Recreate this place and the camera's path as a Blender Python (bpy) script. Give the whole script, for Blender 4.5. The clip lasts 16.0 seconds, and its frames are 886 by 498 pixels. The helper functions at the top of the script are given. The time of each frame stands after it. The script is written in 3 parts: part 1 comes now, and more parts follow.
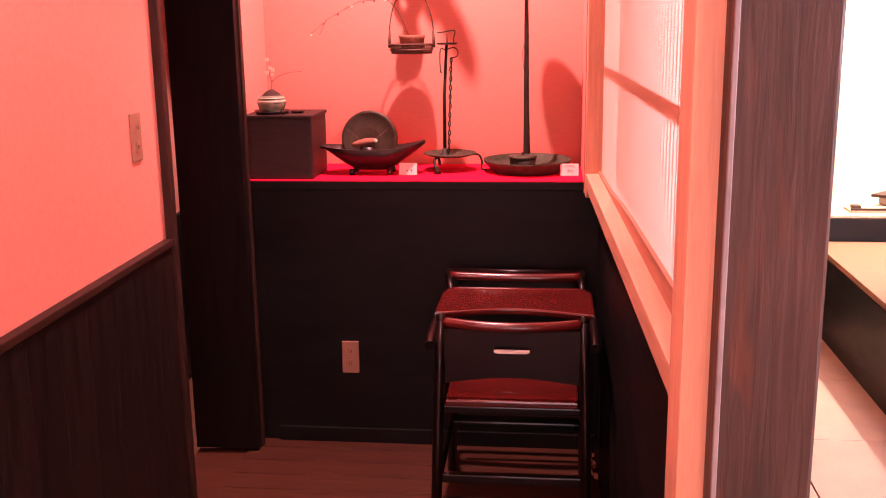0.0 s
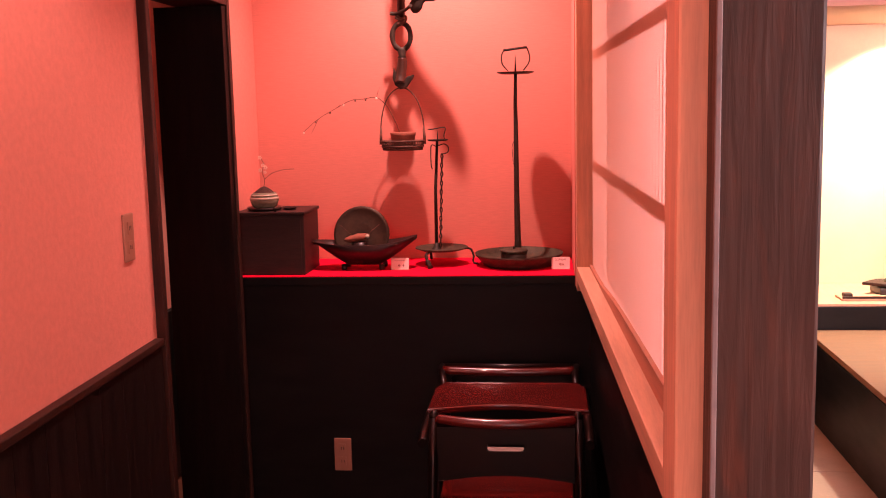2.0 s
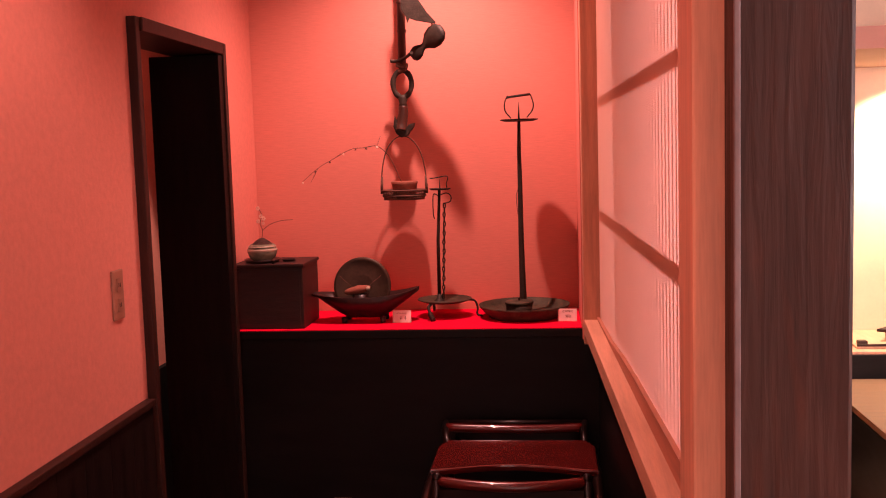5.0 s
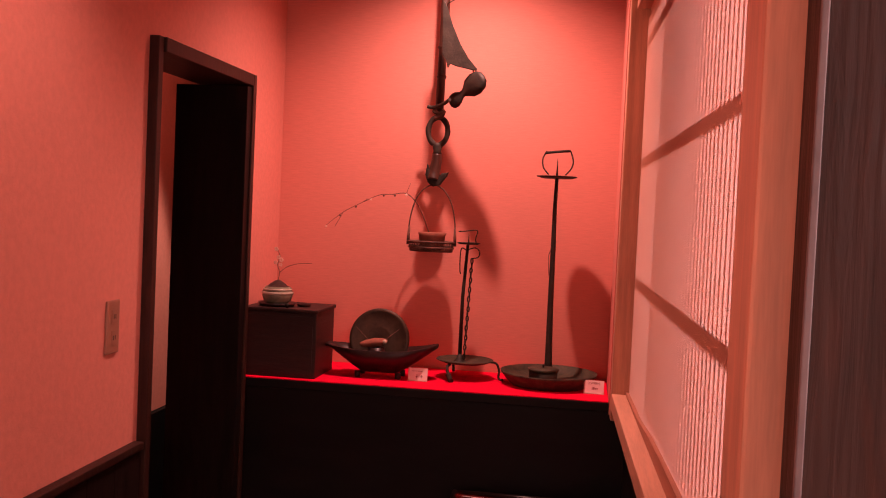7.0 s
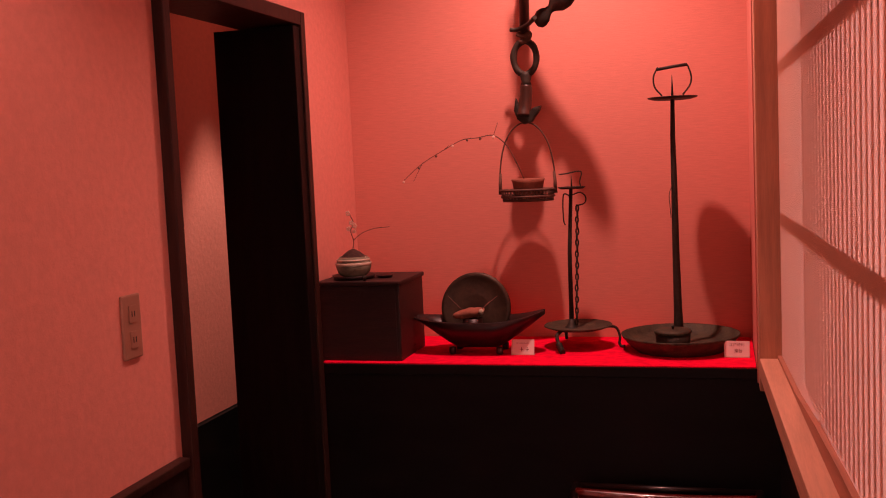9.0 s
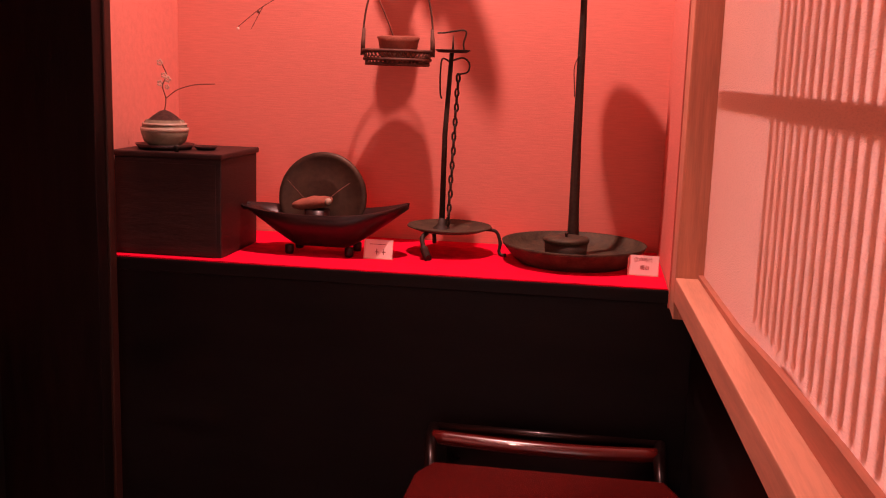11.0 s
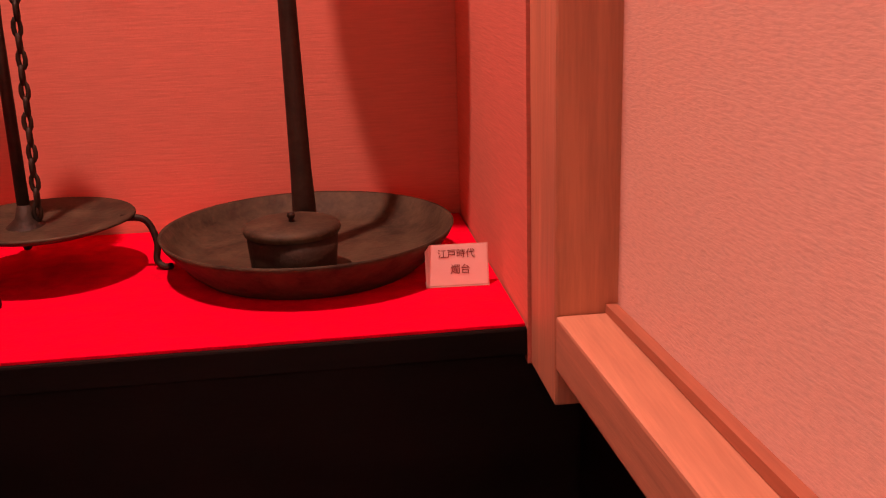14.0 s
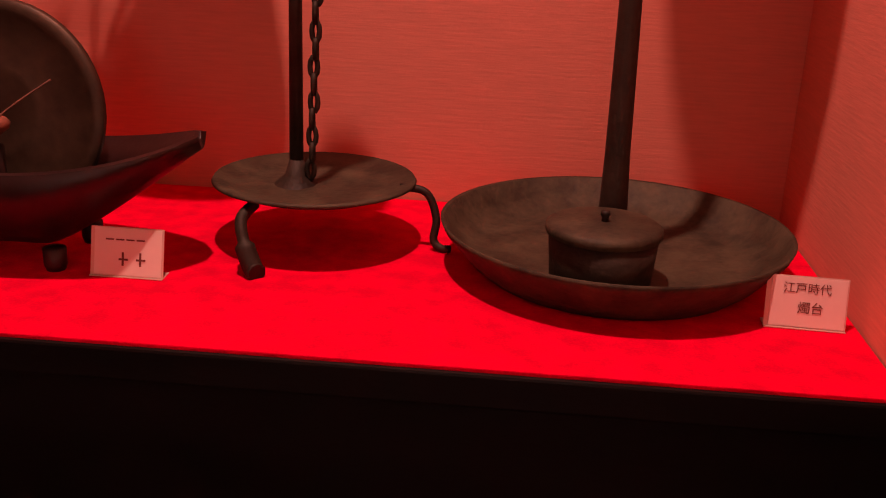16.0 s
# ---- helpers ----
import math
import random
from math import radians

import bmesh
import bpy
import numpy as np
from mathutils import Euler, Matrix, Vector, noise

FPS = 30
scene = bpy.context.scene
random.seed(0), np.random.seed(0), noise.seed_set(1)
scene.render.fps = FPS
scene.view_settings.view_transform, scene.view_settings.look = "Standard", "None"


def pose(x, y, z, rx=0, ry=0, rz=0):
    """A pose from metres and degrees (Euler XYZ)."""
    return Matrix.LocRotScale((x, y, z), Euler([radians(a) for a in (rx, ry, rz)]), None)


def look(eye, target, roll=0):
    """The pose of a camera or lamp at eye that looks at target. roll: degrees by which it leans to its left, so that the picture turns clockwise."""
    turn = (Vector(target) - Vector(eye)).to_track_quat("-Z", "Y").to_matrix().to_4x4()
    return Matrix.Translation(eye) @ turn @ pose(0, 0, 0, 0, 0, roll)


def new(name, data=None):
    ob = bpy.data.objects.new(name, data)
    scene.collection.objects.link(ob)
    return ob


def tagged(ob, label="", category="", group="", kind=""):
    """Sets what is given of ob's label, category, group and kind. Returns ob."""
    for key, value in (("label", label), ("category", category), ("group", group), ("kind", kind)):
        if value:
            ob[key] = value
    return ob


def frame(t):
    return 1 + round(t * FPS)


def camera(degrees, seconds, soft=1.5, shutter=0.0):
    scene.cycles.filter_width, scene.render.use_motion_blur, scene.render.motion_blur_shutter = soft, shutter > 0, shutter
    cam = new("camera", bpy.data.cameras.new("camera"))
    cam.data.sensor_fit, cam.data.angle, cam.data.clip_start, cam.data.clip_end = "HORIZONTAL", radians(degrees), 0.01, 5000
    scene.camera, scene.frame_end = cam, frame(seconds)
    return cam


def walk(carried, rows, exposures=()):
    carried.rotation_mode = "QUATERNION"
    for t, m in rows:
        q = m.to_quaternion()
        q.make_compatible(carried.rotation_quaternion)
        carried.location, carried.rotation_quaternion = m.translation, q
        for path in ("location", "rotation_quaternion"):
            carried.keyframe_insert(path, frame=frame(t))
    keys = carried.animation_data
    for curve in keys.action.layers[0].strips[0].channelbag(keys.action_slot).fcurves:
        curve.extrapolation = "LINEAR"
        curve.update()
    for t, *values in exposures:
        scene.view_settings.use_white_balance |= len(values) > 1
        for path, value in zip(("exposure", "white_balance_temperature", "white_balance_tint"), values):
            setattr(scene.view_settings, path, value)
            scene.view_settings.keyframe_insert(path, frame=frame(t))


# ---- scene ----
cam = camera(48.0, 16.0, soft=1.1)
PATH = [
    (0, (0.142, -0.02, 1.664), (-0.075, 1.917, 1.214), -0.8),
    (0.5, (0.143, -0.013, 1.67), (-0.056, 1.934, 1.262), -1.2),
    (1, (0.14, -0.026, 1.682), (-0.064, 1.933, 1.332), -1.2),
    (1.5, (0.144, -0.026, 1.687), (-0.074, 1.932, 1.342), -1.5),
    (2, (0.149, -0.018, 1.69), (-0.056, 1.952, 1.413), -1.3),
    (2.5, (0.147, -0.03, 1.685), (0.004, 1.949, 1.432), -1.3),
    (3, (0.14, -0.004, 1.69), (0.021, 1.976, 1.43), -0.8),
    (3.5, (0.13, 0.034, 1.703), (-0.008, 2.019, 1.499), -1.0),
    (4, (0.135, 0.059, 1.7), (-0.033, 2.04, 1.478), -1.1),
    (4.2, (0.141, 0.072, 1.713), (-0.051, 2.047, 1.464), -1.6),
    (6.3, (0.182, 0.13, 1.699), (-0.13, 2.104, 1.618), 0.3),
    (6.5, (0.189, 0.168, 1.692), (-0.184, 2.13, 1.589), 0.2),
    (7, (0.164, 0.296, 1.682), (-0.125, 2.273, 1.608), 2.6),
    (7.5, (0.121, 0.447, 1.667), (-0.095, 2.433, 1.587), 2.4),
    (8, (0.114, 0.62, 1.668), (-0.205, 2.594, 1.62), 1.7),
    (8.5, (0.208, 0.781, 1.674), (-0.28, 2.716, 1.529), -0.3),
    (9, (0.179, 0.861, 1.665), (-0.366, 2.778, 1.493), -2.6),
    (9.5, (0.231, 0.915, 1.611), (-0.23, 2.841, 1.331), -1.9),
    (10, (0.231, 1.052, 1.51), (-0.111, 2.996, 1.191), 0.9),
    (10.2, (0.203, 1.133, 1.52), (-0.119, 3.079, 1.191), 1.4),
    (12.3, (0.014, 2.087, 1.445), (-0.184, 4.038, 1.05), 0.2),
    (12.5, (0.009, 2.165, 1.421), (-0.098, 4.111, 0.973), 0.9),
    (13, (0.048, 2.408, 1.417), (-0.051, 4.359, 0.987), -1.9),
    (13.5, (0.075, 2.607, 1.425), (0.074, 4.529, 0.869), -2.4),
    (14, (0.062, 2.752, 1.429), (0.296, 4.655, 0.859), -1.8),
    (14.5, (0.067, 2.843, 1.421), (0.29, 4.742, 0.834), 0.1),
    (15, (0.095, 2.914, 1.415), (0.277, 4.806, 0.792), 0.1),
    (15.5, (0.063, 2.946, 1.406), (0.071, 4.852, 0.8), 0.6),
    (16, (-0.053, 2.957, 1.422), (-0.202, 4.837, 0.757), 2.3),
]
EXPOSURES = [(0, 1.33, 5700, 8), (1, 1.02, 5900, 8), (2, 0.46, 6150, 9), (3, 0.21, 6300, 10), (4, 0.08, 6400, 10), (6.8, -0.17, 6500, 10), (7.4, -0.3, 6500, 10), (8, -0.48, 6500, 10), (9, -0.5, 6500, 10), (9.5, -0.4, 6400, 10), (10.2, -0.16, 6200, 10), (12.5, 0.5, 6700, 10), (13.5, 0.17, 7000, 11), (14.5, -0.27, 7300, 12), (15.2, -0.36, 7300, 12), (16, -0.42, 7200, 12)]
walk(cam, [(t, look(eye, target, roll)) for t, eye, target, roll in PATH], EXPOSURES)

# ---- world and lights ----
world = bpy.data.worlds.new("world")
scene.world = world
world.use_nodes = True
world.node_tree.nodes["Background"].inputs[0].default_value = (0.05, 0.03, 0.03, 1)
world.node_tree.nodes["Background"].inputs[1].default_value = 0.05


def lamp(name, place, watts, colour, radius, target=None, angle=120, blend=0.6):
    data = bpy.data.lights.new(name, "SPOT" if target else "POINT")
    data.energy, data.color, data.shadow_soft_size = watts, colour, radius
    ob = new(name, data)
    if target:
        data.spot_size, data.spot_blend = radians(angle), blend
        ob.matrix_world = look(place, target)
    else:
        ob.location = place
    return ob


RED_LIGHT = (1.0, 0.44, 0.39)
lamp("alcove_downlight", (-0.29, 3.585, 2.885), 152, RED_LIGHT, 0.025, (-0.31, 3.74, 1.2), 123, 1.0)
lamp("corridor_downlight", (-0.38, 2.1, 2.84), 52, RED_LIGHT, 0.04, (-0.5, 1.9, 0.0), 108, 0.6)
# Unseen lamp added behind the start to brighten the near left wall.
lamp("near_wall_fill", (-0.35, -0.4, 2.84), 60, (1.0, 0.54, 0.47), 0.06, (-0.35, -0.4, 0.0), 140, 0.9)
# Added spot, unseen: lights the wall strip beyond the open door.
lamp("door_gap_fill", (-1.27, 4.10, 2.8), 230, (1.0, 0.56, 0.46), 0.03, (-1.36, 4.08, 0.0), 34, 0.35)
lamp("niche_downlight", (2.19, 5.92, 2.09), 240, (1.0, 0.80, 0.55), 0.03, (2.19, 6.02, 0.6), 125, 0.6)
# Two unseen lamps added: one backlights the paper screen, one lifts the pillar's front.
lamp("guest_room_fill", (2.0, 1.25, 2.0), 500, (1.0, 0.72, 0.74), 0.4)
lamp("guest_room_fill", (1.6, -0.9, 2.5), 14, (1.0, 0.78, 0.80), 0.15)
# Unseen area lamp before the closed south wall, added as pale frontal fill.
front_fill = bpy.data.lights.new("south_fill_area", "AREA")
front_fill.shape, front_fill.size, front_fill.size_y, front_fill.energy, front_fill.color = "RECTANGLE", 1.4, 1.8, 11, (1.0, 0.95, 0.93)
new("south_fill_area", front_fill).matrix_world = look((0.3, -2.45, 1.4), (0.1, 2.0, 1.2))


# ---- materials ----
def material(name, base, rough=0.6, metal=0.0, vary=0.15, scale=8.0, stretch=(1, 1, 1), bump=0.1, fine=90.0,
             tint=None, coat=0.0, random_piece=0.0, spec=0.5):
    """Procedural surface: two scales of noise on colour, gloss and relief."""
    m = bpy.data.materials.new(name)
    m.use_nodes = True
    nt = m.node_tree
    n, link = nt.nodes, nt.links.new
    bsdf = n["Principled BSDF"]
    bsdf.inputs["Roughness"].default_value, bsdf.inputs["Metallic"].default_value = rough, metal
    bsdf.inputs["Coat Weight"].default_value = coat
    bsdf.inputs["Specular IOR Level"].default_value = spec
    coord = n.new("ShaderNodeTexCoord")
    place = n.new("ShaderNodeMapping")
    place.inputs["Scale"].default_value = stretch
    link(coord.outputs["Object"], place.inputs[0])
    large = n.new("ShaderNodeTexNoise")
    large.inputs["Scale"].default_value, large.inputs["Detail"].default_value = scale, 5
    small = n.new("ShaderNodeTexNoise")
    small.inputs["Scale"].default_value, small.inputs["Detail"].default_value = fine, 3
    for tex in (large, small):
        link(place.outputs[0], tex.inputs["Vector"])
    mix = n.new("ShaderNodeMix")
    mix.data_type = "RGBA"
    dark = tint or tuple(c * (1 - vary) for c in base)
    light = tuple(min(1, c * (1 + vary)) for c in base)
    mix.inputs[6].default_value, mix.inputs[7].default_value = (*dark, 1), (*light, 1)
    ramp = n.new("ShaderNodeMapRange")
    ramp.inputs[1].default_value, ramp.inputs[2].default_value = 0.3, 0.7
    blend = n.new("ShaderNodeMath")
    blend.operation = "MULTIPLY_ADD"
    link(small.outputs["Fac"], blend.inputs[0])
    blend.inputs[1].default_value = 0.4
    link(large.outputs["Fac"], blend.inputs[2])
    shift = n.new("ShaderNodeMath")
    shift.operation = "SUBTRACT"
    link(blend.outputs[0], shift.inputs[0])
    shift.inputs[1].default_value = 0.2
    link(shift.outputs[0], ramp.inputs[0])
    link(ramp.outputs[0], mix.inputs[0])
    colour = mix.outputs[2]
    if random_piece:
        info = n.new("ShaderNodeObjectInfo")
        vary_piece = n.new("ShaderNodeMapRange")
        vary_piece.inputs[3].default_value, vary_piece.inputs[4].default_value = 1 - random_piece, 1 + random_piece
        link(info.outputs["Random"], vary_piece.inputs[0])
        hsv = n.new("ShaderNodeHueSaturation")
        link(vary_piece.outputs[0], hsv.inputs["Value"])
        link(colour, hsv.inputs["Color"])
        colour = hsv.outputs[0]
    link(colour, bsdf.inputs["Base Color"])
    gloss = n.new("ShaderNodeMapRange")
    gloss.inputs[3].default_value, gloss.inputs[4].default_value = max(0.03, rough - 0.08), min(1, rough + 0.1)
    link(large.outputs["Fac"], gloss.inputs[0])
    link(gloss.outputs[0], bsdf.inputs["Roughness"])
    if bump:
        relief = n.new("ShaderNodeBump")
        relief.inputs["Strength"].default_value, relief.inputs["Distance"].default_value = bump, 0.004
        link(shift.outputs[0], relief.inputs["Height"])
        link(relief.outputs[0], bsdf.inputs["Normal"])
    return m


plaster = material("salmon_plaster", (0.70, 0.28, 0.22), 0.85, vary=0.05, scale=55, fine=300, bump=0.3)
alcove_plaster = material("alcove_plaster", (0.70, 0.27, 0.21), 0.85, vary=0.06, scale=9, stretch=(2.5, 2.5, 38), fine=40, bump=0.12)
cream_plaster = material("cream_plaster", (0.78, 0.62, 0.45), 0.85, vary=0.05, scale=4, bump=0.15)
dark_wood = material("black_stained_wood", (0.010, 0.006, 0.005), 0.5, spec=0.2, vary=0.45, scale=7, stretch=(6, 6, 0.7), fine=60, bump=0.25, random_piece=0.2)
dark_panel = material("black_panel", (0.0055, 0.005, 0.005), 0.45, spec=0.2, vary=0.4, scale=5, stretch=(1, 1, 4), fine=60, bump=0.12)
door_wood = material("dark_door_wood", (0.007, 0.004, 0.0035), 0.5, spec=0.15, vary=0.4, scale=8, stretch=(6, 6, 0.6), fine=60, bump=0.2)
frame_wood = material("brown_frame_wood", (0.032, 0.012, 0.008), 0.5, spec=0.3, vary=0.35, scale=9, stretch=(5, 5, 0.6), fine=70, bump=0.2)
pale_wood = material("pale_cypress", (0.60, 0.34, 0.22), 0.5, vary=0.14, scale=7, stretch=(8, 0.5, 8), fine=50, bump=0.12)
pale_wood_up = material("pale_cypress_upright", (0.60, 0.33, 0.21), 0.5, vary=0.16, scale=7, stretch=(8, 8, 0.5), fine=50, bump=0.12)
# Colour of the band at the screen's foot, with its shade put in.
shade_band = material("red_brown_shade_band", (0.42, 0.18, 0.11), 0.55, vary=0.16, scale=7, stretch=(8, 0.5, 8), fine=50, bump=0.12)
floor_wood = material("red_brown_floorboard", (0.062, 0.020, 0.011), 0.45, spec=0.3, vary=0.3, scale=6, stretch=(0.6, 7, 7), fine=50, bump=0.15, random_piece=0.18)
stone = material("pale_floor_tile", (0.32, 0.20, 0.15), 0.55, vary=0.12, scale=7, fine=80, bump=0.15, random_piece=0.07)
tatami_mat = material("tatami", (0.19, 0.085, 0.042), 0.75, vary=0.15, scale=4, stretch=(1, 20, 1), fine=60, bump=0.25)
ceiling_paint = material("ceiling_paint", (0.34, 0.18, 0.14), 0.85, vary=0.05, scale=3, bump=0.1)
red_felt = material("red_felt", (0.84, 0.002, 0.04), 0.95, vary=0.16, scale=40, fine=400, bump=0.4, spec=0.1)
iron = material("rusted_black_iron", (0.031, 0.025, 0.017), 0.62, 0.35, vary=0.5, scale=22, fine=140, bump=0.5)
tray_iron = material("brown_patinated_iron", (0.058, 0.052, 0.030), 0.66, 0.25, vary=0.5, scale=26, fine=150, bump=0.5)
bronze = material("dull_bronze", (0.062, 0.042, 0.026), 0.5, 0.4, vary=0.35, scale=14, fine=90, bump=0.2)
chest_wood = material("old_chest_wood", (0.022, 0.007, 0.0055), 0.5, vary=0.5, scale=8, stretch=(1, 1, 6), fine=60, bump=0.4)
boat_wood = material("black_lacquered_wood", (0.017, 0.008, 0.0075), 0.38, vary=0.4, scale=10, fine=70, bump=0.25)
lacquer = material("red_brown_lacquer", (0.085, 0.007, 0.0055), 0.2, vary=0.12, scale=4, stretch=(1, 2, 2), fine=9, bump=0, coat=0.5)
chair_dark = material("dark_brown_lacquer", (0.006, 0.0025, 0.002), 0.3, spec=0.25, vary=0.3, scale=9, fine=60, bump=0, coat=0.2)
ivory = material("ivory_plastic", (0.34, 0.18, 0.12), 0.45, vary=0.05, scale=20, bump=0.03)
dark_hole = material("dark_socket", (0.02, 0.015, 0.014), 0.6, vary=0.2)
card_paper = material("white_card", (0.82, 0.76, 0.72), 0.7, vary=0.03, scale=30, bump=0.03)
ink = material("brown_ink", (0.16, 0.05, 0.04), 0.7, vary=0.1)
clear_stand = material("clear_acrylic", (0.75, 0.60, 0.55), 0.15, vary=0.05, bump=0.0)
celadon = material("grey_green_glaze", (0.20, 0.21, 0.145), 0.25, vary=0.3, scale=18, fine=90, bump=0.06)
cream_glaze = material("cream_glaze", (0.52, 0.47, 0.36), 0.25, vary=0.1, scale=20, bump=0.04)
soil = material("dark_moss_soil", (0.045, 0.02, 0.014), 0.9, vary=0.5, scale=60, fine=200, bump=0.8)
twig = material("brown_twig", (0.13, 0.055, 0.035), 0.7, vary=0.4, scale=40, bump=0.3)
petal = material("pale_petal", (0.80, 0.60, 0.48), 0.7, vary=0.1, scale=50, bump=0.05)
bamboo = material("smoked_bamboo", (0.055, 0.022, 0.014), 0.4, vary=0.4, scale=12, stretch=(5, 5, 0.6), fine=60, bump=0.2)
rope_mat = material("straw_rope", (0.11, 0.06, 0.038), 0.85, vary=0.5, scale=40, fine=150, bump=0.8)
basket_mat = material("woven_basket", (0.10, 0.048, 0.03), 0.7, vary=0.5, scale=40, fine=120, bump=0.5)
pouch = material("russet_cloth", (0.26, 0.09, 0.055), 0.8, vary=0.25, scale=30, fine=200, bump=0.4)
grey_edge = material("worn_grey_edge", (0.17, 0.16, 0.165), 0.5, vary=0.25, scale=12, stretch=(1, 1, 0.5), fine=80, bump=0.2)
moss = material("brown_moss", (0.055, 0.040, 0.020), 0.9, vary=0.4, scale=50, fine=200, bump=0.6)
metal_trim = material("white_metal_trim", (0.7, 0.66, 0.62), 0.4, vary=0.05)


def paper_material():
    """Handmade paper: lets light through, with long fibres lying level."""
    m = bpy.data.materials.new("shoji_paper")
    m.use_nodes = True
    nt = m.node_tree
    n, link = nt.nodes, nt.links.new
    n.remove(n["Principled BSDF"])
    out = n["Material Output"]
    coord, place = n.new("ShaderNodeTexCoord"), n.new("ShaderNodeMapping")
    place.inputs["Scale"].default_value = (1, 22.0, 110)
    link(coord.outputs["Object"], place.inputs[0])
    fibre = n.new("ShaderNodeTexNoise")
    fibre.inputs["Scale"].default_value, fibre.inputs["Detail"].default_value = 4.0, 6
    link(place.outputs[0], fibre.inputs["Vector"])
    tone = n.new("ShaderNodeMix")
    tone.data_type = "RGBA"
    tone.inputs[6].default_value, tone.inputs[7].default_value = (0.60, 0.29, 0.19, 1), (0.72, 0.37, 0.25, 1)
    streak = n.new("ShaderNodeMapRange")
    streak.inputs[1].default_value, streak.inputs[2].default_value = 0.36, 0.54
    link(fibre.outputs["Fac"], streak.inputs[0])
    link(streak.outputs[0], tone.inputs[0])
    relief = n.new("ShaderNodeBump")
    relief.inputs["Strength"].default_value, relief.inputs["Distance"].default_value = 0.6, 0.002
    link(fibre.outputs["Fac"], relief.inputs["Height"])
    front, back, mix = n.new("ShaderNodeBsdfDiffuse"), n.new("ShaderNodeBsdfTranslucent"), n.new("ShaderNodeMixShader")
    for sh in (front, back):
        link(relief.outputs[0], sh.inputs["Normal"])
    link(tone.outputs[2], front.inputs["Color"])
    back.inputs["Color"].default_value = (0.84, 0.68, 0.64, 1)
    mix.inputs[0].default_value = 0.5
    link(front.outputs[0], mix.inputs[1])
    link(back.outputs[0], mix.inputs[2])
    link(mix.outputs[0], out.inputs["Surface"])
    return m


shoji_paper = paper_material()


def pillar_material():
    """Dark stained timber: long grain, arched growth figures and a few russet flames."""
    m = bpy.data.materials.new("weathered_pillar_wood")
    m.use_nodes = True
    nt = m.node_tree
    n, link = nt.nodes, nt.links.new
    bsdf = n["Principled BSDF"]
    bsdf.inputs["Specular IOR Level"].default_value = 0.3
    coord = n.new("ShaderNodeTexCoord")

    def grain(scale, stretch, detail, low, high, shift=0.0):
        place, tex, ramp = n.new("ShaderNodeMapping"), n.new("ShaderNodeTexNoise"), n.new("ShaderNodeMapRange")
        place.inputs["Scale"].default_value = stretch
        place.inputs["Location"].default_value = (shift, shift, shift)
        tex.inputs["Scale"].default_value, tex.inputs["Detail"].default_value = scale, detail
        tex.inputs["Distortion"].default_value = 0.6
        ramp.inputs[1].default_value, ramp.inputs[2].default_value = low, high
        link(coord.outputs["Object"], place.inputs[0])
        link(place.outputs[0], tex.inputs["Vector"])
        link(tex.outputs["Fac"], ramp.inputs[0])
        return ramp.outputs[0]

    def blend(fac, a, b):
        mix = n.new("ShaderNodeMix")
        mix.data_type = "RGBA"
        link(fac, mix.inputs[0])
        for slot, colour in ((6, a), (7, b)):
            if isinstance(colour, tuple):
                mix.inputs[slot].default_value = (*colour, 1)
            else:
                link(colour, mix.inputs[slot])
        return mix.outputs[2]

    broad = grain(5.0, (3.0, 3.0, 0.5), 4, 0.32, 0.68)
    fine = grain(17.0, (4.0, 4.0, 0.3), 5, 0.3, 0.7)
    flame = grain(4.0, (5.0, 5.0, 0.9), 2, 0.63, 0.76, 3.7)
    base = blend(broad, (0.022, 0.014, 0.012), (0.058, 0.031, 0.024))
    base = blend(flame, base, (0.085, 0.030, 0.017))
    dark = n.new("ShaderNodeMix")
    dark.data_type, dark.blend_type = "RGBA", "MULTIPLY"
    dark.inputs[0].default_value = 0.28
    link(base, dark.inputs[6])
    link(fine, dark.inputs[7])
    link(dark.outputs[2], bsdf.inputs["Base Color"])
    gloss = n.new("ShaderNodeMapRange")
    gloss.inputs[3].default_value, gloss.inputs[4].default_value = 0.42, 0.62
    link(fine, gloss.inputs[0])
    link(gloss.outputs[0], bsdf.inputs["Roughness"])
    relief = n.new("ShaderNodeBump")
    relief.inputs["Strength"].default_value, relief.inputs["Distance"].default_value = 0.25, 0.003
    link(fine, relief.inputs["Height"])
    link(relief.outputs[0], bsdf.inputs["Normal"])
    return m


pillar_wood = pillar_material()


def glow_material(name, colour, strength):
    m = bpy.data.materials.new(name)
    m.use_nodes = True
    b = m.node_tree.nodes["Principled BSDF"]
    b.inputs["Emission Color"].default_value, b.inputs["Emission Strength"].default_value = (*colour, 1), strength
    return m


lamp_glow = glow_material("lamp_glow", (1.0, 0.86, 0.74), 12)


# ---- shapes ----
def box(x0, y0, z0, x1, y1, z1, bevel=0.0, bm=None):
    bm = bm or bmesh.new()
    made = bmesh.ops.create_cube(bm, size=1.0)["verts"]
    for v in made:
        v.co = Vector(((x0 + x1) / 2 + v.co.x * (x1 - x0), (y0 + y1) / 2 + v.co.y * (y1 - y0), (z0 + z1) / 2 + v.co.z * (z1 - z0)))
    if bevel:
        bmesh.ops.bevel(bm, geom=list({e for v in made for e in v.link_edges}), offset=bevel, segments=2, affect="EDGES", profile=0.6)
    return bm


